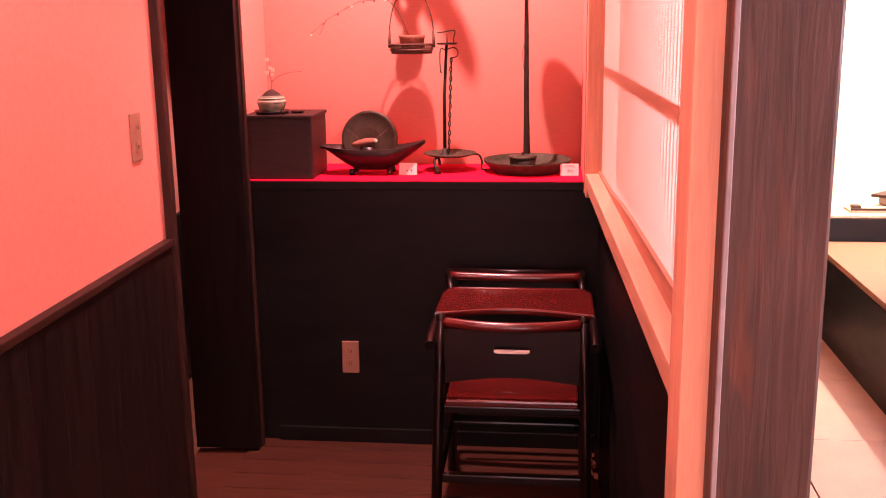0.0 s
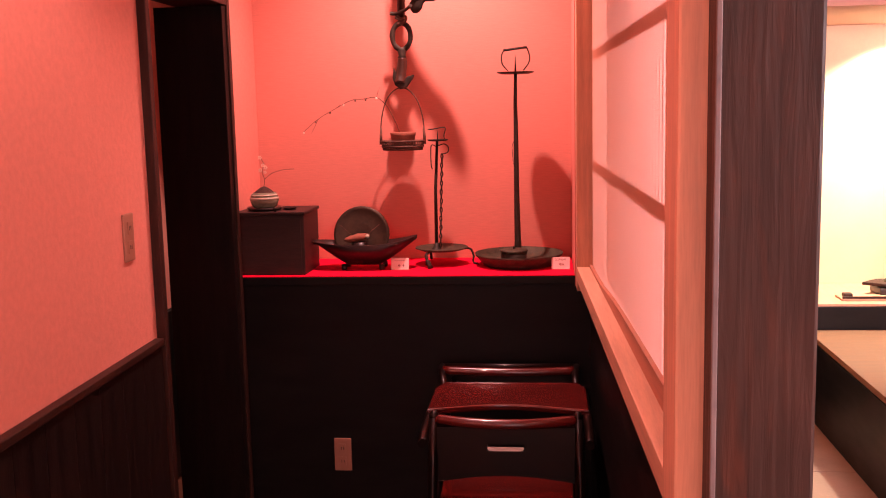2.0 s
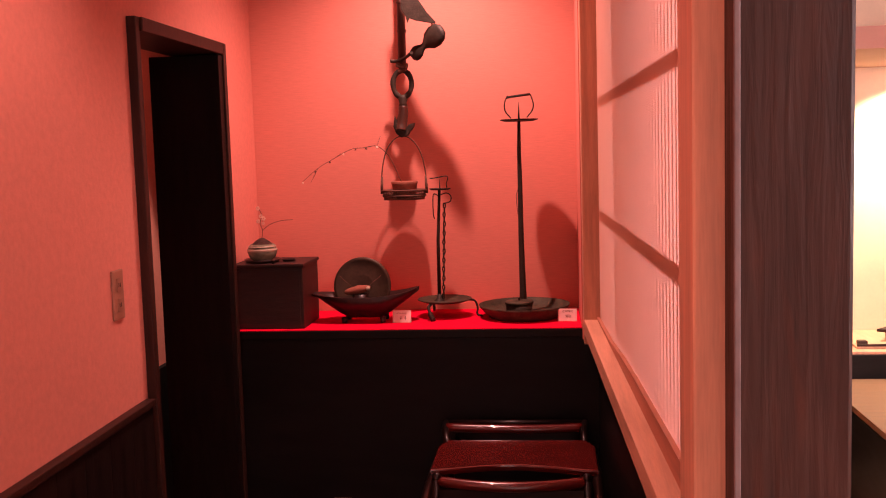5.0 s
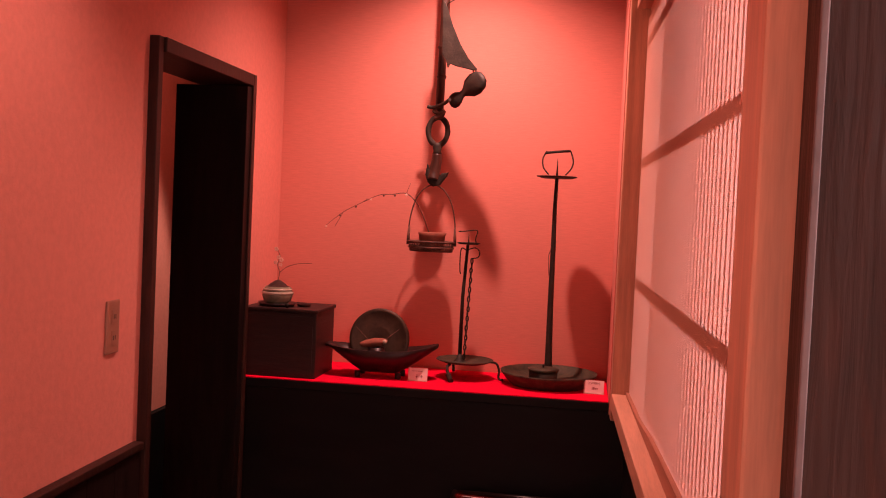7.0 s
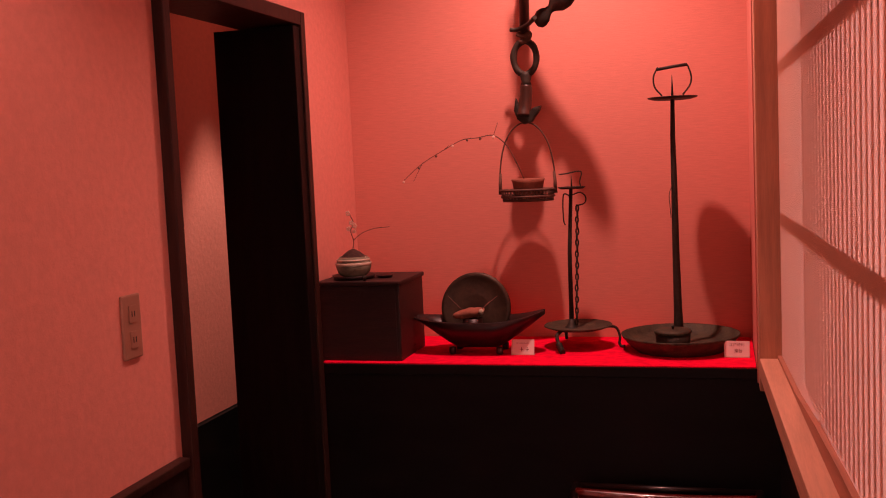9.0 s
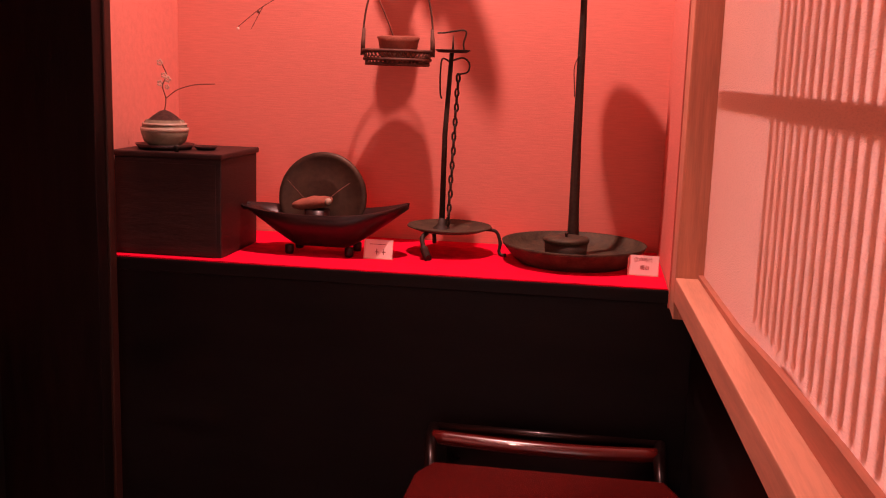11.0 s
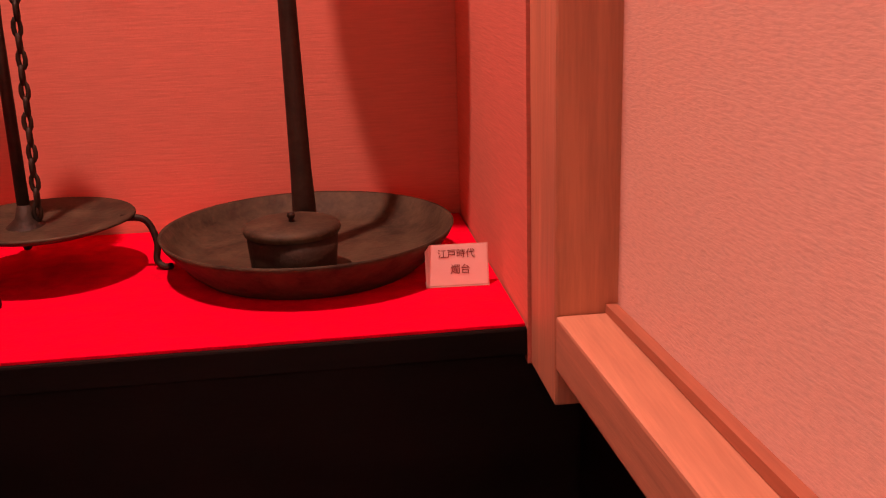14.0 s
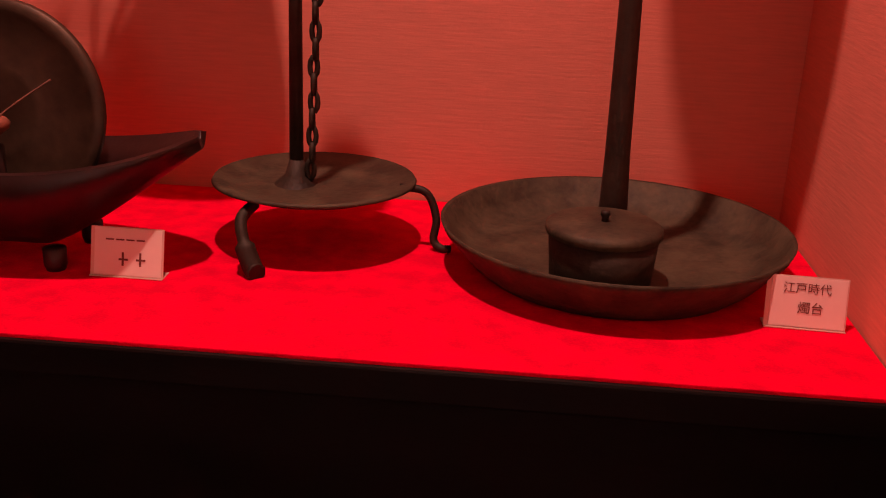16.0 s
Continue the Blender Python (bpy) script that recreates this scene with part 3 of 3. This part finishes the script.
    part("tray", lathe([(0, 0.016), (0.14, 0.018), (0.163, 0.032), (0.172, 0.049), (0.176, 0.050), (0.172, 0.041), (0.148, 0.013), (0.132, 0.0), (0, 0.0)], steps=72), tray_iron, t, "brown patinated round tray")
    px, py = -0.005, 0.002
    part("pole", tube([(px + 0.002, py, 0.012), (px + 0.002, py, 0.02), (px + 0.002, py, 0.06), (px + 0.001, py, 0.12), (px - 0.001, py, 0.3), (px - 0.001, py, 0.52), (px - 0.002, py, 0.64), (px, py, 0.755)],
                      [0.019, 0.018, 0.0145, 0.0125, 0.0105, 0.009, 0.0075, 0.006], 16), iron, t)
    part("wire", tube(smooth_path([(px - 0.006, py - 0.008, 0.50), (px - 0.016, py - 0.01, 0.47), (px - 0.014, py - 0.01, 0.43), (px - 0.012, py - 0.01, 0.40)]), 0.0012, 6), iron, t)
    dish = part("drip_plate", lathe([(0, 0.753), (0.055, 0.752), (0.072, 0.757), (0.073, 0.760), (0.05, 0.758), (0, 0.759)], (px, py, 0), 40), iron, t)
    part("spike", tube([(px, py, 0.756), (px, py, 0.825)], [0.0045, 0.0008], 8), iron, dish)
    part("ring_handle", tube(smooth_path([(px - 0.03, py, 0.765), (px - 0.05, py, 0.79), (px - 0.054, py, 0.82), (px - 0.045, py, 0.842), (px - 0.04, py, 0.85)]), 0.0026, 8), iron, t)
    part("ring_handle", tube(smooth_path([(px + 0.03, py, 0.765), (px + 0.05, py, 0.79), (px + 0.056, py, 0.815), (px + 0.048, py, 0.845), (px + 0.04, py, 0.856)]), 0.0026, 8), iron, t)
    part("top_bar", tube([(px - 0.046, py, 0.843), (px, py, 0.849), (px + 0.045, py, 0.853)], 0.0048, 8), iron, t)
    c = thing("lidded_pot", (0.026, 3.848, SHELF + 0.0165), "small round dark iron pot with a flat lid", "pot")
    part("body", lathe([(0, 0), (0.044, 0), (0.048, 0.004), (0.0515, 0.046), (0.0, 0.046)], steps=48), iron, c)
    lid = part("lid", lathe([(0.0535, 0.0465), (0.055, 0.050), (0.0545, 0.054), (0.05, 0.057), (0.0, 0.0585)], steps=48), tray_iron, c)
    part("knob", lathe([(0.0035, 0.058), (0.003, 0.062), (0.0048, 0.065), (0.004, 0.0685), (0, 0.069)], (0, 0, 0), 16), iron, lid)


def label_card(place, turn, words):
    t = thing("label_card", place, "small white handwritten label card in a clear stand", "label card", "label cards on the shelf", turn)
    lean = pose(0, 0, 0, -14)
    holder = box(-0.037, 0.0006, 0.0005, 0.034, 0.0018, 0.0475)
    foot = box(-0.037, -0.002, 0.0, 0.034, 0.018, 0.0008)
    card = box(-0.033, -0.0006, 0.002, 0.0325, 0.0002, 0.0465)
    for bm in (holder, card):
        bmesh.ops.transform(bm, matrix=lean, verts=bm.verts)
    part("holder", holder, clear_stand, t, "clear plastic holder")
    part("foot", foot, clear_stand, t)
    part("card", card, card_paper, t)
    if words:
        for text, size, x, z in words:
            data = bpy.data.curves.new("writing", "FONT")
            data.body, data.size, data.align_x, data.extrude = text, size, "CENTER", 0.0001
            data.materials.append(ink)
            ob = new("writing", data)
            ob.parent = t
            ob.matrix_basis = lean @ pose(x, -0.0011, z, 90)
    else:
        bm = bmesh.new()
        for k in range(4):
            box(-0.022 + k * 0.010, -0.0012, 0.035, -0.014 + k * 0.010, -0.0008, 0.0365, bm=bm)
        for k in range(2):
            box(-0.009 + k * 0.017, -0.0012, 0.016, 0.0 + k * 0.017, -0.0008, 0.018, bm=bm)
            box(-0.006 + k * 0.017, -0.0012, 0.011, -0.004 + k * 0.017, -0.0008, 0.024, bm=bm)
        bmesh.ops.transform(bm, matrix=lean, verts=bm.verts)
        part("writing", bm, ink, t)


def pot_hook():
    t = thing("pot_hook", (-0.415, 4.02, CEIL), "old hanging hearth hook with bamboo pole and fish-shaped lever", "pot hook")
    top = CEIL
    part("pole", tube([(0.004, 0, 0), (0.003, 0, 2.42 - top), (0.0, 0, 2.25 - top), (-0.003, 0, 2.06 - top)], [0.0165, 0.0165, 0.016, 0.0165], 16), bamboo, t)
    for z in (2.30, 2.19):
        part("node", lathe([(0.0165, z - top - 0.006), (0.0195, z - top), (0.0165, z - top + 0.006)], (0, 0, 0), 16), bamboo, t)
    fish = plate([(0.012, 2.46 - top), (0.03, 2.425 - top), (0.05, 2.365 - top), (0.085, 2.29 - top), (0.115, 2.243 - top), (0.148, 2.205 - top), (0.145, 2.198 - top), (0.105, 2.206 - top), (0.07, 2.213 - top), (0.048, 2.222 - top), (0.040, 2.205 - top), (0.034, 2.232 - top), (0.018, 2.255 - top)], 0.012, "y", -0.128, bevel=0.002)
    part("lever_plate", fish, iron, t, "dark fish-tail plate")
    part("lever_wire", tube([(0.012, -0.02, 2.43 - top), (0.03, -0.12, 2.44 - top), (0.06, -0.126, 2.455 - top)], 0.002, 6), iron, t)
    gourd = bmesh.new()
    profile = [(0, -0.045), (0.02, -0.042), (0.038, -0.026), (0.044, 0.0), (0.038, 0.026), (0.022, 0.044), (0.014, 0.055), (0.016, 0.066), (0.026, 0.080), (0.030, 0.095), (0.026, 0.110), (0.014, 0.120), (0, 0.122)]
    lathe(profile, steps=28, bm=gourd)
    bmesh.ops.transform(gourd, matrix=pose(0.142, -0.12, 2.152 - top) @ Matrix.Diagonal((1, 0.55, 1, 1)) @ pose(0, 0, 0, 0, 235, 0), verts=gourd.verts)
    for v in gourd.verts:
        v.co.y += 0.75 * (0.142 - v.co.x)
    part("gourd_weight", gourd, iron, t, "dark gourd-shaped weight")
    part("weight_cord", tube(smooth_path([(0.125, -0.12, 2.222 - top), (0.13, -0.12, 2.21 - top), (0.135, -0.12, 2.19 - top)]), 0.003, 6), rope_mat, t)
    part("crossbar", tube(smooth_path([(-0.045, -0.02, 2.075 - top), (-0.02, -0.025, 2.073 - top), (0.02, -0.06, 2.082 - top), (0.05, -0.105, 2.095 - top)]), 0.007, 8), iron, t)
    part("rope_knot", tube(smooth_path([(-0.022, -0.018, 2.06 - top), (0.0, -0.028, 2.05 - top), (0.016, -0.018, 2.06 - top), (0.01, -0.024, 2.04 - top), (-0.016, -0.02, 2.035 - top)]), 0.008, 8), rope_mat, t)
    ring = [(0.037 * math.cos(a) - 0.003, -0.01, 1.985 - top + 0.052 * math.sin(a)) for a in (2 * math.pi * k / 28 for k in range(28))]
    part("ring", tube(ring, [0.0105 + 0.003 * math.sin(5 * k) * 0.3 for k in range(28)], 10, closed=True), iron, t, "thick dark iron ring")
    part("collar", lathe([(0.0, 1.942 - top), (0.015, 1.940 - top), (0.019, 1.928 - top), (0.014, 1.91 - top), (0.018, 1.90 - top), (0, 1.895 - top)], (-0.003, -0.008, 0), 18), iron, t)
    part("shank", tube(smooth_path([(-0.003, -0.008, 1.90 - top), (-0.004, -0.008, 1.87 - top), (-0.010, -0.012, 1.83 - top), (-0.012, -0.02, 1.80 - top)]), [0.018 + 0.006 * k / 18 for k in range(19)], 12), bamboo, t)
    hook = plate([(-0.036, 1.86 - top), (-0.026, 1.835 - top), (-0.012, 1.812 - top), (0.004, 1.806 - top), (0.018, 1.826 - top), (0.044, 1.832 - top), (0.04, 1.818 - top), (0.026, 1.80 - top), (0.014, 1.782 - top), (-0.012, 1.776 - top), (-0.032, 1.792 - top), (-0.042, 1.82 - top)], 0.03, "y", -0.03, bevel=0.005)
    part("hook", hook, iron, t, "carved dark hook")


def hanging_basket():
    bx, by, bz = -0.423, 4.0, 1.535
    t = thing("hanging_basket", (bx, by, bz), "small woven basket hanging from the hook with a clay pot inside", "basket")
    n = 40
    for z, r in ((0.0, 0.079), (0.012, 0.084), (0.033, 0.088)):
        part("hoop", tube([(r * math.cos(2 * math.pi * k / n), 0.7 * r * math.sin(2 * math.pi * k / n), z) for k in range(n)], 0.0042, 6, closed=True), basket_mat, t)
    bm = bmesh.new()
    for k in range(n):
        a, b = 2 * math.pi * k / n, 2 * math.pi * (k + 2) / n
        tube([(0.08 * math.cos(a), 0.056 * math.sin(a), 0.0), (0.088 * math.cos(b), 0.0616 * math.sin(b), 0.033)], 0.0016, 5, bm)
        tube([(0.08 * math.cos(b), 0.056 * math.sin(b), 0.0), (0.088 * math.cos(a), 0.0616 * math.sin(a), 0.033)], 0.0016, 5, bm)
    part("weave", bm, basket_mat, t)
    base = lathe([(0, -0.002), (0.078, 0.0), (0.078, 0.004), (0, 0.003)], steps=36)
    bmesh.ops.scale(base, vec=(1, 0.7, 1), verts=base.verts)
    part("base", base, basket_mat, t)
    handle = part("handle", tube(smooth_path([(-0.088, 0, 0.02), (-0.09, 0, 0.06), (-0.083, 0, 0.13), (-0.066, 0, 0.19), (-0.036, 0, 0.232), (0.0, 0, 0.247), (0.036, 0, 0.232), (0.066, 0, 0.19), (0.083, 0, 0.13), (0.09, 0, 0.06), (0.088, 0, 0.02)]), 0.0026, 8), basket_mat, t)
    for s in (-1, 1):
        part("handle_binding", tube([(s * 0.0895, 0, 0.02), (s * 0.089, 0, 0.05), (s * 0.087, 0, 0.088)], [0.006, 0.0058, 0.004], 8), basket_mat, handle)
    p = thing("clay_pot", (bx + 0.002, by, bz + 0.005), "small brown clay pot holding a bare flowering branch", "pot")
    part("body", lathe([(0, 0), (0.034, 0), (0.045, 0.02), (0.05, 0.05), (0.054, 0.062), (0.05, 0.064), (0.04, 0.058), (0, 0.055)], steps=32), pouch, p)
    br = [(-0.01, 0, 0.055), (-0.03, -0.01, 0.11), (-0.06, -0.02, 0.17), (-0.10, -0.03, 0.205), (-0.15, -0.04, 0.20), (-0.20, -0.05, 0.195), (-0.26, -0.06, 0.165), (-0.33, -0.07, 0.125), (-0.39, -0.08, 0.075)]
    path = smooth_path(br)
    part("branch", tube(path, [0.0022 - 0.0013 * k / len(path) for k in range(len(path))], 6), twig, p)
    for a, b in (((-0.10, -0.03, 0.205), (-0.085, -0.03, 0.245)), ((-0.26, -0.06, 0.165), (-0.24, -0.06, 0.18)), ((-0.33, -0.07, 0.125), (-0.36, -0.07, 0.07))):
        part("side_twig", tube([a, b], [0.0011, 0.0006], 5), twig, p)
    rnd = random.Random(4)
    for k in range(7):
        q = path[len(path) - 1 - k * 5]
        bm = bmesh.new()
        bmesh.ops.create_icosphere(bm, subdivisions=1, radius=0.004 + 0.002 * rnd.random(), matrix=Matrix.Translation(q + Vector((0, -0.002, -0.005))))
        part("bud", bm, twig if k % 3 else petal, p)


def socket_plate(name, place, turn, label, holes=2, s=1.0, tall=1.0):
    t = thing(name, place, label, "socket")
    t.matrix_basis = pose(*place, 0, 0, turn)
    part("cover", box(-0.036 * s, -0.008, -0.06 * tall, 0.036 * s, 0.0, 0.06 * tall, 0.004), ivory, t)
    for k in range(holes):
        z = (0.024 if k else -0.024) * tall
        face = part("outlet", box(-0.014 * s, -0.0105, z - 0.016 * tall, 0.014 * s, -0.0082, z + 0.016 * tall, 0.001), ivory, t)
        for x in (-0.005, 0.005):
            part("slot", box(x * s - 0.0011, -0.0113, z - 0.006 * s, x * s + 0.0011, -0.0106, z + 0.006 * s), dark_hole, face)


chest()
small_dish()
flower_pot()
boat_dish()
small_candlestick()
large_candlestick()
label_card((-0.42, 3.81, SHELF + 0.0005), 0, None)
label_card((0.208, 3.80, SHELF + 0.0005), -3, [("江戸時代", 0.0105, -0.002, 0.033), ("燭台", 0.0115, 0.002, 0.015)])
pot_hook()
hanging_basket()
socket_plate("wall_socket", (LEFT + 0.0172, 2.680, 1.351), 90 + TURN_LEFT, "ivory plastic double wall socket on the salmon plaster", 2, 0.95, 1.14)
socket_plate("wall_socket", (-0.648, FRONT + 0.012, 0.360), 0, "ivory plastic wall socket on the black panel", 2, 0.95, 1.1)


# ---- high chair ----
def high_chair():
    t = thing("high_chair", (0.022, 2.95, 0), "dark red-brown lacquered child's high chair facing the shelf", "high chair")
    # back frame: two uprights and a bowed glossy top rail
    for s in (-1, 1):
        part("leg", tube([(s * 0.240, -0.10, 0), (s * 0.232, -0.055, 0.35), (s * 0.226, -0.02, 0.60), (s * 0.222, 0.005, 0.745)], [0.017, 0.0175, 0.017, 0.015], 12), chair_dark, t)
        part("leg", tube([(s * 0.245, 0.50, 0), (s * 0.235, 0.47, 0.40), (s * 0.230, 0.44, 0.70)], [0.017, 0.0175, 0.016], 12), chair_dark, t)
        part("armrest", tube(smooth_path([(s * 0.256, -0.035, 0.672), (s * 0.258, 0.05, 0.685), (s * 0.256, 0.25, 0.695), (s * 0.25, 0.46, 0.70)]), 0.0155, 12), chair_dark, t)
        part("cap", lathe([(0, 0.018), (0.009, 0.015), (0.0155, 0.004), (0.016, -0.006), (0, -0.006)], (s * 0.222, 0.006, 0.748), 16), chair_dark, t)
    rail = smooth_path([(-0.215, 0.004, 0.738), (-0.11, -0.022, 0.735), (0, -0.032, 0.734), (0.11, -0.022, 0.735), (0.215, 0.004, 0.738)])
    part("top_rail", tube(rail, 0.0165, 14), lacquer, t, "glossy bowed top rail")
    # back panel with a hand slot and an arched lower edge
    z0, z1, zs0, zs1, sx, w = 0.545, 0.722, 0.646, 0.668, 0.056, 0.212
    low = [(-w, z0)] + [(w * (-1 + 2 * k / 14), z0 + 0.022 * math.sin(math.pi * k / 14)) for k in range(1, 14)] + [(w, z0)]
    bm = plate(low + [(w, zs0), (-w, zs0)], 0.014, "y", -0.022)
    plate([(-w, zs0), (-sx, zs0), (-sx, zs1), (-w, zs1)], 0.014, "y", -0.022, bm)
    plate([(sx, zs0), (w, zs0), (w, zs1), (sx, zs1)], 0.014, "y", -0.022, bm)
    plate([(-w, zs1), (w, zs1), (w, z1), (-w, z1)], 0.014, "y", -0.022, bm)
    bmesh.ops.remove_doubles(bm, verts=bm.verts, dist=0.0001)
    part("back_panel", bm, chair_dark, t, "dark panel with a hand slot")
    # White strip puts the bright glint on the slot's lip into its colour.
    slot = plate(arc(0, zs0 + 0.006, sx, 0.010, 180, 360, 10) + [(sx, zs0 + 0.009), (-sx, zs0 + 0.009)], 0.012, "y", -0.0215)
    part("slot_lip", slot, card_paper, t, "pale lip of the hand slot, its glint painted in")
    seat = plate([(-0.205, -0.05), (0.205, -0.05), (0.215, 0.30), (0.18, 0.33), (-0.18, 0.33), (-0.215, 0.30)], 0.022, "z", 0.478, bevel=0.006)
    part("seat", seat, lacquer, t)
    # tray with a curved hollow on the sitter's side
    edge = [(-0.262 + 0.524 * k / 24, 0.165 + 0.052 * max(0.0, math.sin(math.pi * k / 24)) ** 1.6) for k in range(25)]
    tray = plate(edge + [(0.262, 0.42), (0.235, 0.49), (-0.235, 0.49), (-0.262, 0.42)], 0.02, "z", 0.702, bevel=0.006)
    part("tray", tray, lacquer, t, "glossy red-brown tray with a curved hollow")
    far = smooth_path([(-0.252, 0.585, 0.738), (-0.10, 0.575, 0.736), (0.0, 0.572, 0.736), (0.10, 0.575, 0.736), (0.225, 0.585, 0.738)])
    part("front_rail", tube(far, 0.0165, 12), lacquer, t, "glossy front rail")
    part("front_panel", box(-0.225, 0.60, 0.60, 0.225, 0.615, 0.722, 0.003), chair_dark, t)
    part("panel_edge", tube([(-0.262, 0.655, 0.735), (0.235, 0.655, 0.735)], 0.012, 10), chair_dark, t)
    for s in (-1, 1):
        part("rail_post", tube([(s * 0.231, 0.445, 0.69), (s * 0.243 - 0.013, 0.57, 0.735), (s * 0.249 - 0.013, 0.655, 0.735)], 0.0135, 10), chair_dark, t)
        part("side_stretcher", tube([(s * 0.237, -0.075, 0.20), (s * 0.242, 0.49, 0.20)], 0.011, 10), chair_dark, t)
        part("seat_rail", tube([(s * 0.228, -0.035, 0.465), (s * 0.234, 0.465, 0.465)], 0.0135, 10), chair_dark, t)
    part("stretcher", box(-0.222, -0.062, 0.222, 0.222, -0.045, 0.252, 0.005), chair_dark, t)
    part("footrest", box(-0.232, 0.40, 0.22, 0.232, 0.50, 0.24, 0.006), chair_dark, t)
    part("stretcher", box(-0.222, -0.040, 0.450, 0.222, -0.02, 0.476, 0.005), chair_dark, t)


high_chair()


# ---- guest room things ----
def flower_tray():
    t = thing("flower_arrangement", (2.24, 5.80, 0.592), "low leaf-shaped dark tray with moss and thin flowering twigs", "flower arrangement")
    part("stand", box(-0.22, -0.10, 0, 0.24, 0.10, 0.05, 0.012), boat_wood, t)
    bm = plate([(-0.30, -0.02), (-0.2, -0.09), (0.0, -0.12), (0.25, -0.11), (0.3, 0.0), (0.24, 0.11), (0.0, 0.12), (-0.2, 0.08)], 0.018, "z", 0.056, bevel=0.006)
    part("tray", bm, frame_wood, t)
    bm = bmesh.new()
    bmesh.ops.create_icosphere(bm, subdivisions=3, radius=1, matrix=Matrix.Translation((0.02, 0, 0.075)) @ Matrix.Diagonal((0.2, 0.08, 0.04, 1)))
    for v in bm.verts:
        v.co += 0.012 * noise.noise_vector(v.co * 25)
    part("moss", bm, moss, t)
    rnd = random.Random(7)
    for x, h, d in ((-0.12, 0.36, -0.02), (-0.085, 0.50, 0.03), (-0.06, 0.44, 0.06)):
        pts = [(x, 0, 0.08)]
        for k in range(1, 6):
            pts.append((x + d * k / 5 + rnd.uniform(-0.018, 0.018), rnd.uniform(-0.01, 0.01), 0.08 + h * k / 5))
        part("twig", tube(smooth_path(pts, 4), 0.0035, 6), twig, t)
        for k in range(5):
            q = pts[rnd.randrange(2, 6)]
            bm = plate([(0, 0), (0.012, 0.008), (0.026, 0.0), (0.012, -0.009)], 0.001, "y")
            bmesh.ops.transform(bm, matrix=pose(q[0] + rnd.uniform(-0.012, 0.012), q[1], q[2] + rnd.uniform(-0.02, 0.02), rnd.uniform(-40, 40), rnd.uniform(0, 360), rnd.uniform(-40, 40)), verts=bm.verts)
            part("leaf", bm, twig, t)


flower_tray()
paper_tray = thing("serving_tray", (1.90, 5.66, 0.592), "shallow pale tray with small pieces on the niche ledge", "tray")
part("base", box(-0.12, -0.07, 0, 0.16, 0.07, 0.012, 0.004), pale_wood, paper_tray)
part("rim", box(-0.12, -0.075, 0.0125, 0.16, -0.066, 0.026, 0.002), frame_wood, paper_tray)
part("piece", box(-0.10, -0.03, 0.0125, -0.05, 0.02, 0.035, 0.008), frame_wood, paper_tray)


# ---- paper screen ----
def paper_screen():
    t = thing("shoji_screen", (PAPER, 3.566, 1.117), "sliding paper screen with pale frame and thin lattice behind", "shoji screen", "", TURN_RIGHT)
    y0, y1, h = -2.232, 0.0, 1.243
    part("paper", box(-0.0005, y0 + 0.04, 0.002, 0.0005, y1 - 0.002, h - 0.03), shoji_paper, t, "glowing white handmade paper")
    part("stile", box(-0.006, y0, 0, 0.034, y0 + 0.06, h, 0.003), pale_wood_up, t)
    part("stile", box(0.006, y1 - 0.014, 0, 0.034, y1, h, 0.003), pale_wood_up, t)
    # The shadow along the paper's foot, put in as a tapered red-brown strip.
    part("foot_shade", plate([(y0 + 0.062, 0.0), (y1 - 0.002, 0.0), (y1 - 0.002, 0.0075), (y1 - 0.45, 0.012), (y1 - 0.75, 0.030), (y1 - 1.05, 0.040), (y0 + 0.062, 0.056)], 0.0108, "x", -0.012), shade_band, t, "red-brown tapered strip standing for shade at the paper's foot")
    part("backing_rail", box(0.002, y0 + 0.062, 0.0, 0.034, y1 - 0.75, 0.036, 0.002), pale_wood, t)
    part("top_rail", box(0.002, y0 + 0.062, h - 0.06, 0.034, y1 - 0.037, h, 0.002), pale_wood, t)
    for z in (0.368, 0.748, 1.128):
        part("crossbar", box(0.003, y0 + 0.062, z - 0.016, 0.022, y1 - 0.037, z + 0.016, 0.001), pale_wood, t)
    me = mesh_of("slat", box(0.004, -0.004, 0.0505, 0.020, 0.004, h - 0.0605))
    me.materials.append(pale_wood_up)
    y = y0 + 0.085
    while y < y1 - 0.55:
        ob = new("slat", me)
        ob.parent = t
        ob.location = (0, y, 0)
        y += 0.043


paper_screen()

# ---- pieces of floor and wainscot ----
floor_ob = bpy.data.objects["floor"]
plank = mesh_of("plank", box(-0.678, -0.0585, -0.012, 0.678, 0.0585, 0, 0.0015))
plank.materials.append(floor_wood)
y = 0.72
while y < FRONT:
    ob = new("plank", plank)
    ob.parent = floor_ob
    ob.location = (-0.372, y + 0.06, 0)
    y += 0.12
tile = mesh_of("tile", box(-0.342, -0.342, -0.0115, 0.342, 0.342, 0, 0.002))
tile.materials.append(stone)
for i in range(-4, 6):
    for j in range(-9, 4):
        x, y = 0.747 + i * 0.69, 4.185 + j * 0.69
        if x > 0.5 or y < 0.36:
            ob = new("tile", tile)
            ob.parent = floor_ob
            ob.location = (x, y, 0)
board = mesh_of("board", box(0.008, -0.0745, 0.08, 0.02, 0.0745, 0.998, 0.002))
board.materials.append(dark_wood)
for k in range(35):
    ob = new("board", board)
    ob.parent = wainscot_left
    ob.matrix_basis = pose(LEFT + SKEW_LEFT * (3.57 - (DOOR0 - 0.077 - k * 0.15)), DOOR0 - 0.077 - k * 0.15, 0, 0, 0, TURN_LEFT)
solid("baseboard_left", along_wall(box(LEFT + 0.0085, -2.5, 0, LEFT + 0.028, DOOR0, 0.079, 0.003), SKEW_LEFT), dark_panel, "black skirting along the wainscot", "trim")
